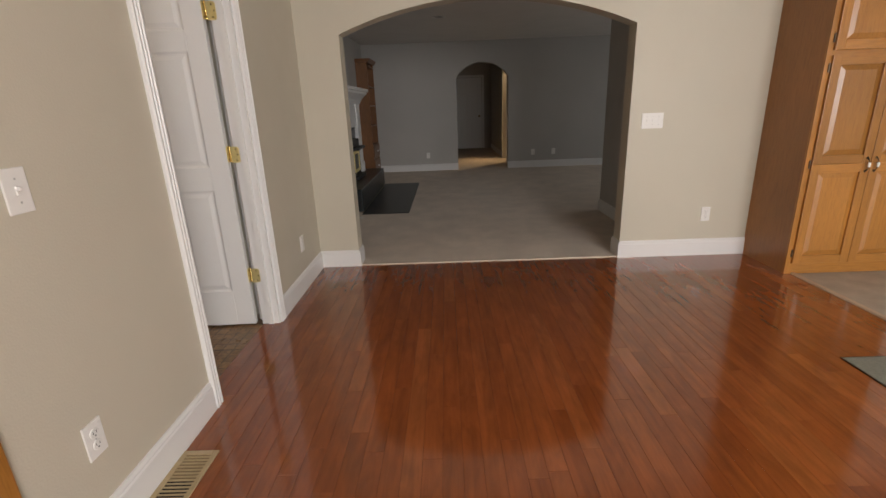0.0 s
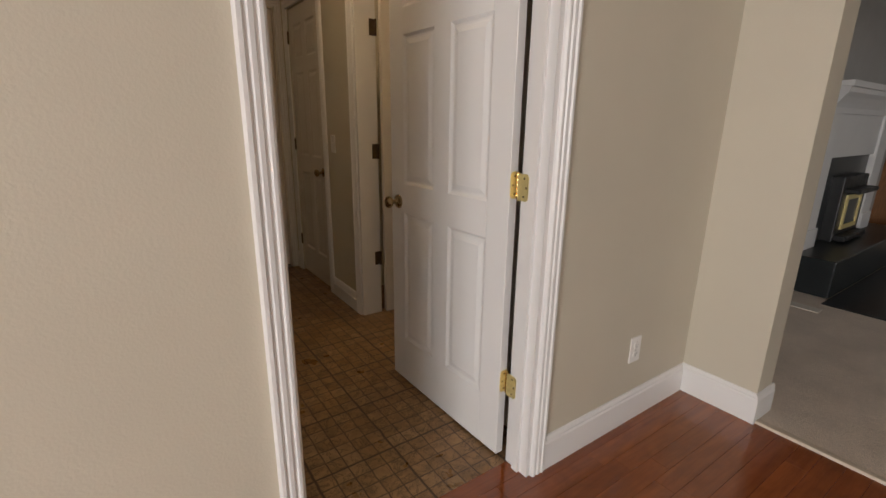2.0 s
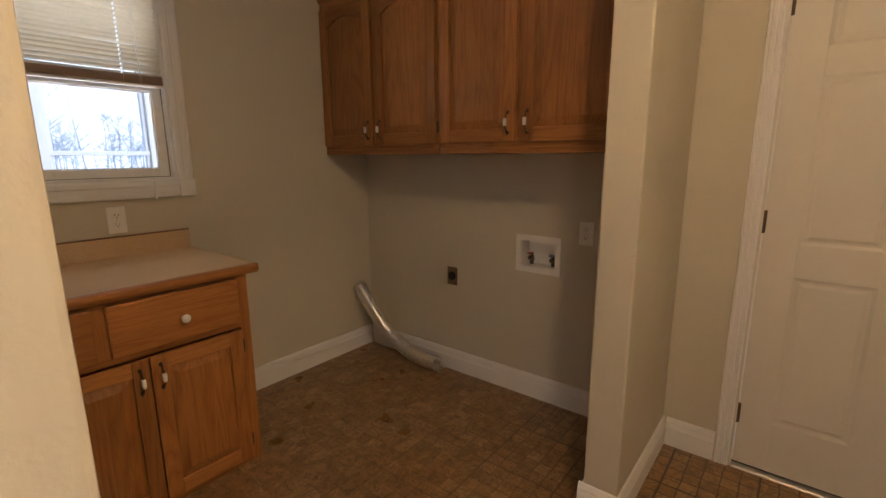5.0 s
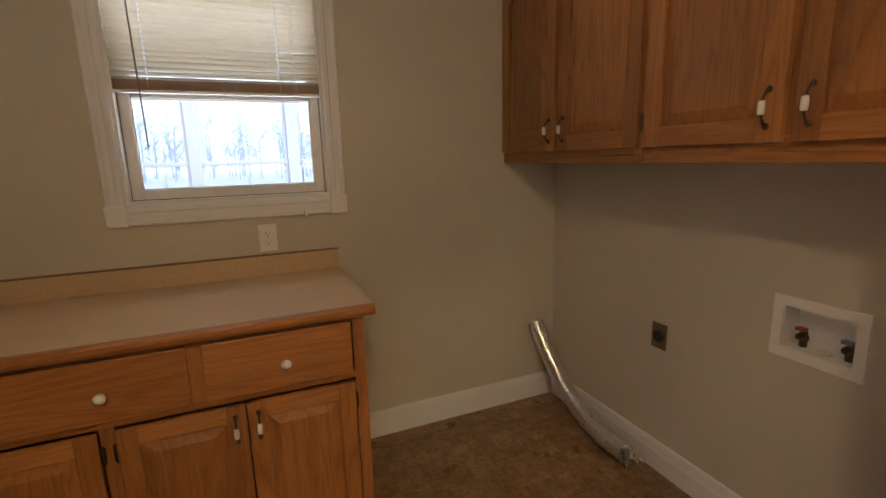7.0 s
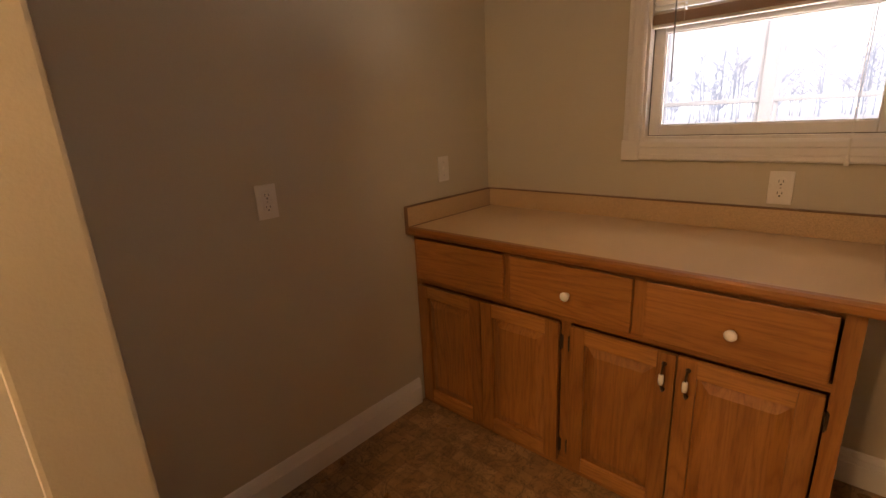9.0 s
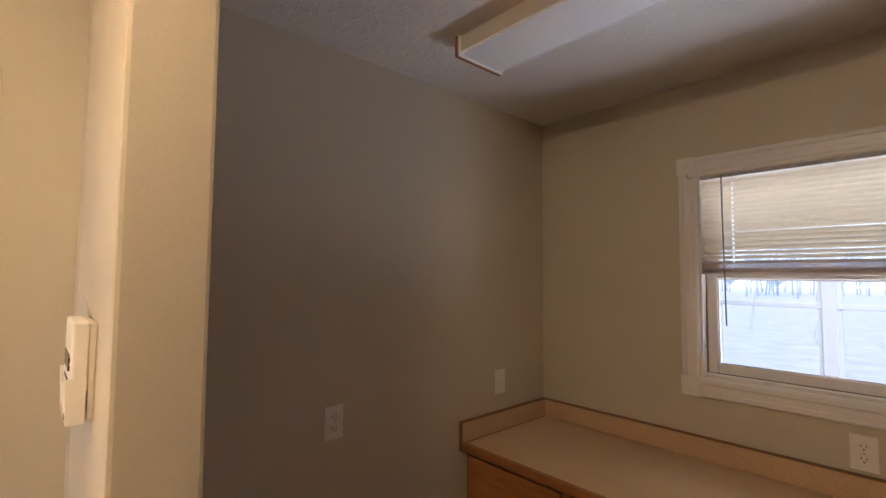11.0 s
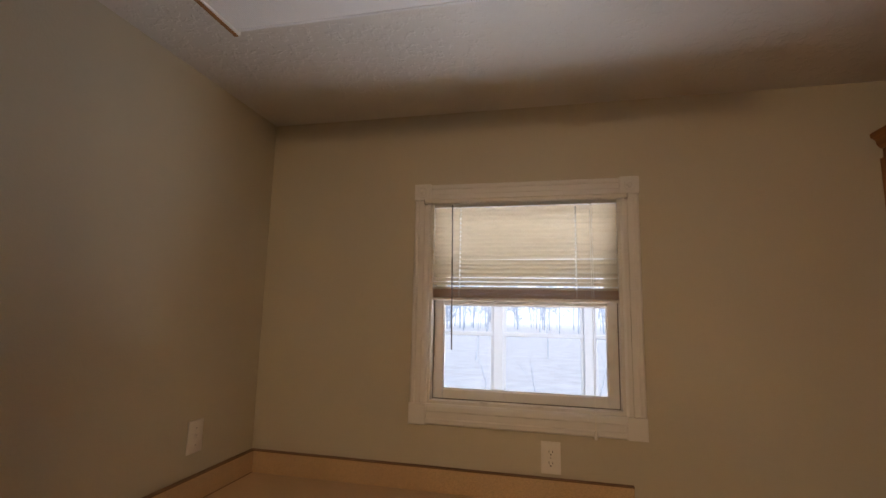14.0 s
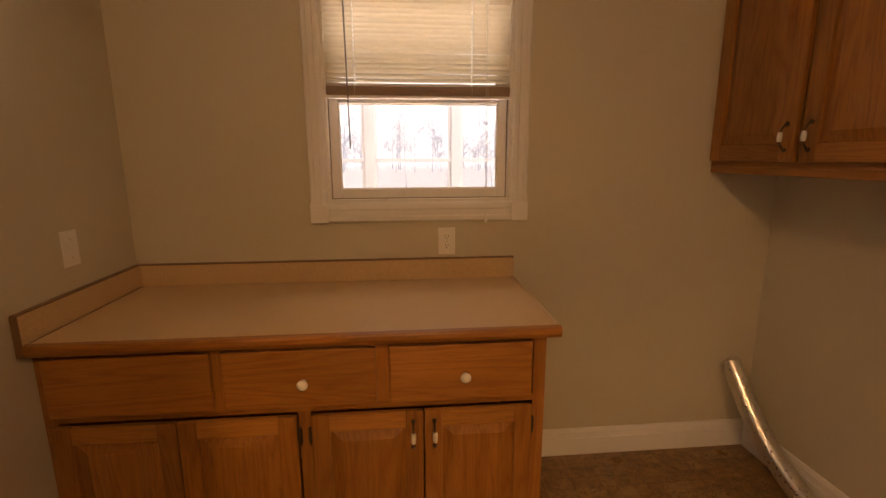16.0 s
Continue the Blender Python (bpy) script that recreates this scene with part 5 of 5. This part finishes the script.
bl = thing("mini_blind", pose(W1, SW, WZ0, 0, 0, 180), "cream vinyl mini blind, half raised", "blind")
bx0, bx1 = 0.010, ow - 0.006
bm = bmesh.new()
box(bm, bx0, bx1, 0.008, 0.036, oh - 0.028, oh - 0.001, 0.002)
part("head_rail", bm, VINYL, bl)
zb = 0.414
nsl = 19
slat_me = None
for k in range(nsl):
    z = oh - 0.040 - k * (oh - 0.040 - zb - 0.052) / (nsl - 1)
    if slat_me is None:
        bm = bmesh.new()
        segs = [(-0.0125, 0.0), (-0.006, 0.0022), (0.0, 0.003), (0.006, 0.0022), (0.0125, 0.0)]
        xs = sorted([bx0 + 0.002, bx1 - 0.002, 0.24, 0.36, 0.48] + [h + s * 0.0032 for h in (0.125, 0.595) for s in (-1, 1)])
        grid = [[bm.verts.new((x, a, b)) for a, b in segs] for x in xs]
        for q in range(8):
            for j in range(4):
                if j in (1, 2) and xs[q + 1] - xs[q] < 0.008:
                    continue  # route hole for the cord
                bm.faces.new((grid[q][j], grid[q + 1][j], grid[q + 1][j + 1], grid[q][j + 1]))
        slat_me = mesh_of("slat", bm, SLAT, True)
    s = new("slat", slat_me)
    s.parent = bl
    s.location = (0, 0.022, z)
    s.rotation_euler = (radians(-42 + random.uniform(-3, 3) + (12 if k > nsl - 4 else 0)), radians(random.uniform(-0.25, 0.25)), 0)
for k in range(11):
    bm = bmesh.new()
    z = zb + 0.014 + k * 0.0031
    box(bm, bx0 + 0.002 + random.uniform(-0.002, 0.002), bx1 - 0.002 + random.uniform(-0.002, 0.002), 0.009 + random.uniform(-0.001, 0.001), 0.035, z, z + 0.0018)
    part("stacked_slat", bm, STACKED, bl)
bm = bmesh.new()
box(bm, bx0, bx1, 0.009, 0.035, zb, zb + 0.012, 0.003, 2)
part("bottom_rail", bm, VINYL, bl)
for x in (0.125, 0.595):
    for dy in (0.008, 0.036):
        bm = bmesh.new()
        tube(bm, [(x, dy, zb + 0.01), (x, dy, oh - 0.02)], 0.0009, 5)
        part("ladder_string", bm, CORD, bl)
    bm = bmesh.new()
    for k in range(14):
        z = zb + 0.06 + k * 0.024
        tube(bm, [(x - 0.001, 0.0075, z), (x + 0.002, 0.007, z + 0.007), (x - 0.001, 0.0075, z + 0.014)], 0.0014, 5)
    part("ladder_knots", bm, CORD, bl)
bm = bmesh.new()
tube(bm, [(0.092, 0.004, oh - 0.02), (0.094, -0.006, oh - 0.05), (0.101, -0.008, 0.215)], 0.0032, 6)
part("tilt_wand", bm, WAND, bl, "thin grey tilt wand")
bm = bmesh.new()
tube(bm, [(0.648, 0.004, oh - 0.02), (0.650, -0.019, 0.30), (0.650, -0.024, -0.05)], 0.0011, 5)
tube(bm, [(0.655, 0.004, oh - 0.02), (0.657, -0.019, 0.30), (0.652, -0.024, -0.05)], 0.0011, 5)
cd_ = part("lift_cord", bm, CORD, bl)
bm = bmesh.new()
turned(bm, [(0.002, -0.048), (0.004, -0.054), (0.0075, -0.078), (0.0065, -0.086), (0.002, -0.087)], "z", 12, (0.651, -0.026, 0))
part("tassel", bm, PORCELAIN, cd_)

rod = thing("curtain_rod", pose(W1, SW, WZ0, 0, 0, 180), "white flat curtain rod across the window head", "curtain rod")
bm = bmesh.new()
zr = oh - 0.012
sweep(bm, [(0.0, -0.008), (0.005, -0.0085), (0.008, -0.004), (0.008, 0.004), (0.005, 0.0085), (0.0, 0.008)], (-0.016, -0.040, zr), (ow + 0.018, -0.040, zr), (0, -1, 0))
part("rod", bm, VINYL, rod)
for x in (-0.018, ow + 0.020):
    bm = bmesh.new()
    box(bm, x - 0.005, x + 0.005, -0.046, -0.0125, zr - 0.009, zr + 0.009, 0.003, 2)
    part("bracket", bm, STEEL, rod, "small metal bracket")


# ---- pantry cabinet in the dining room ----
pc = thing("pantry_cabinet", pose(2.333, AY0 - 0.001, 0), "tall amber wooden pantry cabinet with raised-panel doors, closed", "cabinet")
PW, PD, PH = 0.86, 0.48, 2.36
SIDE = wood("pantry_side_panel", (0.33, 0.132, 0.027), (0.39, 0.164, 0.036), 2, 0.35, 0.5)
for r in ((0, 0.018, -PD, 0, 0, PH), (PW - 0.018, PW, -PD, 0, 0, PH), (0.018, PW - 0.018, -0.01, 0, 0, PH), (0.018, PW - 0.018, -PD, -0.01, PH - 0.02, PH)):
    part("carcass_panel", boxes(r), SIDE, pc, "darker brown cabinet panel")
for r in ((-0.001, 0.052, -PD - 0.02, -PD, 0.0, PH), (PW - 0.052, PW, -PD - 0.02, -PD, 0, PH)):
    part("face_stile", boxes(r), MAPLE_Z, pc)
for r in ((0.052, PW - 0.052, -PD - 0.02, -PD, 0, 0.10), (0.052, PW - 0.052, -PD - 0.02, -PD, 1.485, 1.535), (0.052, PW - 0.052, -PD - 0.02, -PD, PH - 0.06, PH)):
    part("face_rail", boxes(r), MAPLE_X, pc)
pf = -PD - 0.02
for k, (x0, x1) in enumerate(((0.034, 0.428), (0.432, 0.826))):
    d = framed_door(pc, x0, x1, 0.085, 0.80, pf, 0.058, oz=MAPLE_Z, ox=MAPLE_X, name="lower_door_half")
    framed_door(pc, x0, x1, 0.80, 1.495, pf, 0.058, oz=MAPLE_Z, ox=MAPLE_X, name="upper_door_half")
    pull(d, x1 - 0.028 if k == 0 else x0 + 0.028, pf - 0.019, 0.79)
    framed_door(pc, x0, x1, 1.525, 2.32, pf, 0.058, oz=MAPLE_Z, ox=MAPLE_X, name="top_door")
    for z in (0.16, 0.80, 1.42, 1.60, 2.24):
        cabinet_hinge(pc, x0 - 0.006 if k == 0 else x1 + 0.006, pf, z)


# ---- fireplace and bookcase ----
fp = thing("fireplace", pose(VW, 7.1, 0), "white wooden fireplace mantel with black granite surround and stove insert", "fireplace")
HN, HF = -1.08, 1.07     # hearth ends along y
bm = bmesh.new()
box(bm, 0.001, 0.50, HN, HF, 0.012, 0.30, 0.012, 2)
part("raised_hearth", bm, GRANITE, fp, "polished black granite hearth")
for y0, y1 in ((-0.96, -0.68), (0.52, 0.78)):
    bm = bmesh.new()
    box(bm, 0.001, 0.22, y0, y1, 0.30, 1.37, 0.004)
    box(bm, 0.001, 0.235, y0 - 0.012, y1 + 0.012, 0.30, 0.46, 0.006)
    part("pilaster", bm, TRIM, fp)
bm = bmesh.new()
box(bm, 0.001, 0.20, -0.68, 0.52, 1.02, 1.37, 0.003)
part("frieze", bm, TRIM, fp)
bm = bmesh.new()
crown = [(0.0, 1.36), (0.235, 1.36), (0.245, 1.40), (0.265, 1.43), (0.30, 1.47), (0.335, 1.50), (0.34, 1.53), (0.36, 1.535), (0.36, 1.575), (0.0, 1.575)]
lo_, hi_ = [], []
for u, z in crown:
    g = max(u - 0.235, 0)
    lo_.append(bm.verts.new((0.001 + u, -0.975 - g, z)))
    hi_.append(bm.verts.new((0.001 + u, 0.795 + g, z)))
for k in range(len(crown)):
    bm.faces.new((lo_[k], lo_[(k + 1) % len(crown)], hi_[(k + 1) % len(crown)], hi_[k]))
bm.faces.new(lo_), bm.faces.new(hi_)
part("mantel_shelf", bm, TRIM, fp, "white crown mantel shelf")
bm = boxes((0.001, 0.17, -0.68, -0.36, 0.30, 1.02), (0.001, 0.17, 0.28, 0.52, 0.30, 1.02), (0.001, 0.17, -0.36, 0.28, 0.86, 1.02))
part("stone_surround", bm, GRANITE, fp)
bm = bmesh.new()
box(bm, 0.05, 0.26, -0.36, 0.28, 0.30, 0.86, 0.01, 2)
box(bm, 0.15, 0.34, -0.32, 0.24, 0.31, 0.36, 0.008)
box(bm, 0.15, 0.36, -0.30, 0.22, 0.72, 0.76, 0.008)
st = part("stove_insert", bm, BLACK, fp, "black stove insert")
bm = boxes((0.2605, 0.275, -0.24, -0.20, 0.40, 0.70), (0.2605, 0.275, 0.12, 0.16, 0.40, 0.70), (0.2605, 0.275, -0.20, 0.12, 0.40, 0.44), (0.2605, 0.275, -0.20, 0.12, 0.66, 0.70))
part("brass_door_frame", bm, BRASS, st, "bright brass stove door frame")
bm = boxes((0.2605, 0.266, -0.20, 0.12, 0.44, 0.66))
part("stove_glass", bm, GRANITE, st)
bm = bmesh.new()
box(bm, VW + 0.501, -0.624, 5.88, 8.24, 0.0, 0.014, 0.003)
structure("hearth_pad", bm, GRANITE, "black stone hearth pad flush in the carpet", "hearth")

BOOK = wood("dark_bookcase_oak", (0.12, 0.045, 0.013), (0.22, 0.092, 0.028), 2)
bk = thing("bookcase", pose(VW, 9.05, 0), "tall oak built-in bookcase with crown and drawers", "bookcase")
BW, BD, BH = 0.74, 0.21, 2.08
bm = boxes((0.001, BD, 0, 0.02, 0, BH), (0.001, BD, BW - 0.02, BW, 0, BH), (0.001, 0.012, 0.02, BW - 0.02, 0, BH))
part("carcass", bm, BOOK, bk)
for z in (0.05, 0.34, 0.60, 0.96, 1.32, 1.66, 2.02):
    bm = boxes((0.012, BD - 0.004, 0.02, BW - 0.02, z, z + 0.02))
    part("shelf", bm, BOOK, bk)
for z0, z1 in ((0.07, 0.335), (0.375, 0.595)):
    bm = bmesh.new()
    box(bm, BD - 0.003, BD + 0.016, 0.015, BW - 0.015, z0, z1, 0.004)
    d = part("drawer_front", bm, BOOK, bk)
    bm = bmesh.new()
    turned(bm, [(0.009, 0.0), (0.016, 0.018), (0.012, 0.03)], "x", 14, (BD + 0.016, BW / 2, (z0 + z1) / 2))
    part("knob", bm, PORCELAIN, d)
bm = bmesh.new()
sweep(bm, [(0, 0), (0.02, 0), (0.05, 0.05), (0.06, 0.07), (0, 0.07)], (BD, -0.03, BH - 0.01), (BD, BW + 0.01, BH - 0.01), (1, 0, 0))
box(bm, 0.001, BD, -0.03, BW + 0.01, BH + 0.0005, BH + 0.06)
part("crown", bm, BOOK, bk)
rg = thing("floor_register", pose(-1.29, 5.70, 0.006), "pale floor register in the carpet near the hearth", "floor vent")
bm = bmesh.new()
box(bm, -0.12, 0.12, -0.05, 0.05, 0, 0.006, 0.002)
part("frame", bm, CREAM, rg)

# assumed windows, out of view, that let the daylight in
for nm, m, w, h in (("window_2", pose(1.05, -3.0, 0.85, 0, 0, 180), -2.5, 1.3), ("window_3", pose(5.5, -0.6, 1.0, 0, 0, -90), 1.8, 1.1), ("window_4", pose(6.0, 7.9, 0.8, 0, 0, -90), 1.8, 1.3)):
    wv = tagged(new(nm), "white framed window, assumed out of view", "window", kind="structure")
    wv.matrix_world = m
    a, b = sorted((0.0, w))
    bm = boxes((a, a + 0.05, 0.02, 0.08, 0, h), (b - 0.05, b, 0.02, 0.08, 0, h), (a + 0.05, b - 0.05, 0.02, 0.08, 0, 0.05), (a + 0.05, b - 0.05, 0.02, 0.08, h - 0.05, h), ((a + b) / 2 - 0.025, (a + b) / 2 + 0.025, 0.02, 0.08, 0.05, h - 0.05))
    part("window_frame", bm, VINYL, wv)


# ---- outside the laundry window ----
bm = bmesh.new()
vs = [bm.verts.new(p) for p in ((-900, -900, -0.45), (900, -900, -0.45), (900, 900, -0.45), (-900, 900, -0.45))]
bm.faces.new(vs)
structure("ground", bm, SNOW, "snow-dusted ground outside", "ground")
PORCH = plain("cool_white_porch_paint", (0.80, 0.83, 0.88), 0.5, 0, 0.05)
pw = tagged(new("porch_window_wall"), "white framed wall of porch windows across a gap", "window wall", kind="structure")
pw.matrix_world = pose(-2.178, -3.5, -0.45)
for k in range(-4, 5):
    bm = bmesh.new()
    box(bm, k * 0.965 - 0.055, k * 0.965 + 0.055, -0.06, 0.06, 0, 3.2, 0.006)
    part("post", bm, PORCH, pw)
    if k < 4:
        x0, x1 = k * 0.965 + 0.055, (k + 1) * 0.965 - 0.055
        for z0, z1, nm in ((1.80, 1.845, "meeting_rail"), (1.10, 1.15, "sill"), (2.75, 2.83, "head_rail")):
            bm = bmesh.new()
            box(bm, x0, x1, -0.04, 0.05, z0, z1, 0.005)
            part(nm, bm, PORCH, pw)
        for xa in (x0, x1 - 0.03):
            bm = bmesh.new()
            box(bm, xa, xa + 0.03, -0.03, 0.03, 1.15, 2.75, 0.003)
            part("sash_stile", bm, PORCH, pw)
        bm = bmesh.new()
        box(bm, x0, x1, -0.03, 0.03, 0, 1.10)
        part("lower_panel", bm, PORCH, pw)


def bare_tree(m, height, seed):
    rng = random.Random(seed)
    o = thing("bare_tree", m, "leafless grey winter tree", "tree", "bare trees outside")
    bm = bmesh.new()
    bt = bmesh.new()

    def grow(b, p, d, length, r, depth):
        pts, rad = [p.copy()], [r]
        for k in range(4):
            d = (d + Vector((rng.uniform(-1, 1), rng.uniform(-1, 1), rng.uniform(-0.3, 0.6))) * 0.22).normalized()
            p = p + d * length / 4
            pts.append(p.copy())
            rad.append(r * (1 - 0.16 * (k + 1)))
        tube(b, pts, rad, 6 if depth < 2 else 4, False)
        if depth < 4:
            for k in range(3 if depth < 3 else 2):
                q = pts[rng.choice((2, 3, 4))]
                nd_ = (d + Vector((rng.uniform(-1, 1), rng.uniform(-1, 1), rng.uniform(-0.1, 0.7))) * 0.85).normalized()
                grow(bt, q, nd_, length * rng.uniform(0.5, 0.75), rad[-1] * rng.uniform(0.55, 0.8), depth + 1)

    grow(bm, Vector((0, 0, 0)), Vector((0, 0, 1)), height * 0.42, height * 0.0065, 0)
    part("trunk", bm, BARK, o)
    part("limbs", bt, BARK, o)
    return o


for k in range(12):
    bare_tree(pose(-14 + k * 2.3 + random.uniform(-0.8, 0.8), -16 - random.uniform(0, 16), -0.45, 0, 0, random.uniform(0, 360)), random.uniform(5.5, 9.5), k)
for k in range(3):
    bare_tree(pose(-3.6 + k * 1.1, -7.6 - 0.7 * k, -0.45, 0, 0, 60 * k), 2.6, 40 + k)


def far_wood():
    """A wood of bare trees past the field, distance haze put into the bark colour: trunks with a haze of twigs."""
    rng = random.Random(5)
    bm = bmesh.new()
    for k in range(150):
        x, y, h = rng.uniform(-38, 34), -rng.uniform(54, 80), rng.uniform(4.5, 9.5)
        if rng.random() < 0.25:
            h *= 0.5
        base = Vector((x, y, -0.5))
        lean = Vector((rng.uniform(-0.1, 0.1), rng.uniform(-0.1, 0.1), 1.0))
        tube(bm, [base, base + lean * h * 0.5, base + lean * h * 0.95], [h * 0.014, h * 0.009, 0.008], 4, False)
        for q in range(16):
            u = rng.uniform(0.22, 0.92)
            p = base + lean * h * u
            a, le = rng.uniform(0, 2 * math.pi), h * rng.uniform(0.14, 0.34) * (1.15 - 0.6 * u)
            d = Vector((math.cos(a), math.sin(a), rng.uniform(0.4, 1.3))).normalized()
            e = p + d * le
            tube(bm, [p, e, e + (d + Vector((0, 0, 0.5))) * le * 0.4], [0.035, 0.022, 0.012], 3, False)
            for w in range(5):
                s = p + d * le * rng.uniform(0.3, 0.95)
                g = (d + Vector((rng.uniform(-1, 1), rng.uniform(-1, 1), rng.uniform(-0.2, 0.9)))).normalized()
                tube(bm, [s, s + g * le * 0.5], [0.018, 0.008], 3, False)
    o = new("far_wood", mesh_of("far_wood", bm, plain("hazed_far_bark", (0.46, 0.55, 0.68), 0.9, 0, 0.3, 30, 0.4)))
    return tagged(o, "pale line of bare trees beyond the field, haze in their colour", "woods", kind="stuff")


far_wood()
# sheet behind the trees that glows in place of the hazy sky
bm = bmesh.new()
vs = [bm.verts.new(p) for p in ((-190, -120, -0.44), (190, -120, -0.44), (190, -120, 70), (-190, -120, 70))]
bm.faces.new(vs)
structure("backdrop", bm, glow("winter_sky_glow", (0.26, 0.53, 1.0), 0.19), "glowing blue-white sheet for the hazy winter sky", "backdrop")

# mat on the dining room floor
mat = thing("floor_mat", pose(2.085, 1.83, 0.0), "grey-green woven floor mat on the hardwood", "mat")
bm = bmesh.new()
box(bm, -0.275, 0.275, -0.44, 0.44, 0.0, 0.007, 0.003)
part("weave", bm, plain("grey_green_weave", (0.26, 0.26, 0.21), 0.9, 0, 0.35, 160, 0.6), mat)
bm = boxes((-0.279, -0.2752, -0.444, 0.444, 0.0, 0.006), (0.2752, 0.279, -0.444, 0.444, 0.0, 0.006), (-0.2752, 0.2752, -0.444, -0.4402, 0.0, 0.006), (-0.2752, 0.2752, 0.4402, 0.444, 0.0, 0.006))
part("binding", bm, BRONZE, mat, "dark edge binding")


# ---- hardwood floor: single planks, 7.6 cm wide ----
def plank_mesh(x0, x1, y0, y1):
    b, z0, z1 = 0.0006, -0.012, 0.0
    verts = [(x0, y0, z0), (x1, y0, z0), (x1, y1, z0), (x0, y1, z0), (x0, y0, z1 - b), (x1, y0, z1 - b), (x1, y1, z1 - b), (x0, y1, z1 - b),
             (x0 + b, y0 + b, z1), (x1 - b, y0 + b, z1), (x1 - b, y1 - b, z1), (x0 + b, y1 - b, z1)]
    faces = [(0, 1, 5, 4), (1, 2, 6, 5), (2, 3, 7, 6), (3, 0, 4, 7), (4, 5, 9, 8), (5, 6, 10, 9), (6, 7, 11, 10), (7, 4, 8, 11), (8, 9, 10, 11)]
    return verts, faces


floor = new("floor_hardwood")
tagged(floor, "glossy red-brown hardwood strip floor", "floor", kind="structure")
PITCH, rest_v, rest_f, count = 0.0762, [], [], 0
x = -1.322
rng = random.Random(5)
while x < 2.40:
    x1 = min(x + PITCH, 2.40)
    y = -3.1 - rng.uniform(0, 0.8)
    while y < 3.935:
        ln = rng.uniform(0.45, 1.35)
        ya, yb = max(y, -3.1), min(y + ln, 3.935)
        if yb - ya > 0.02:
            g = 0.0003
            v, f = plank_mesh(x + g, x1 - g, ya + g, yb - g)
            if yb > 1.0 and count < 290:
                count += 1
                cx, cy = (x + x1) / 2, (ya + yb) / 2
                me = bpy.data.meshes.new("plank")
                me.from_pydata([(p - cx, q - cy, r) for p, q, r in v], [], f)
                me.materials.append(HARDWOOD)
                ob = new("plank", me)
                ob.location = (cx, cy, 0)
                ob.parent = floor
            else:
                o = len(rest_v)
                rest_v += v
                rest_f += [tuple(k + o for k in q) for q in f]
        y += ln
    x = x1
me = bpy.data.meshes.new("planks_behind")
me.from_pydata(rest_v, [], rest_f)
me.materials.append(HARDWOOD)
ob = new("planks_behind", me)
ob.parent = floor
ob["kind"] = "stuff"
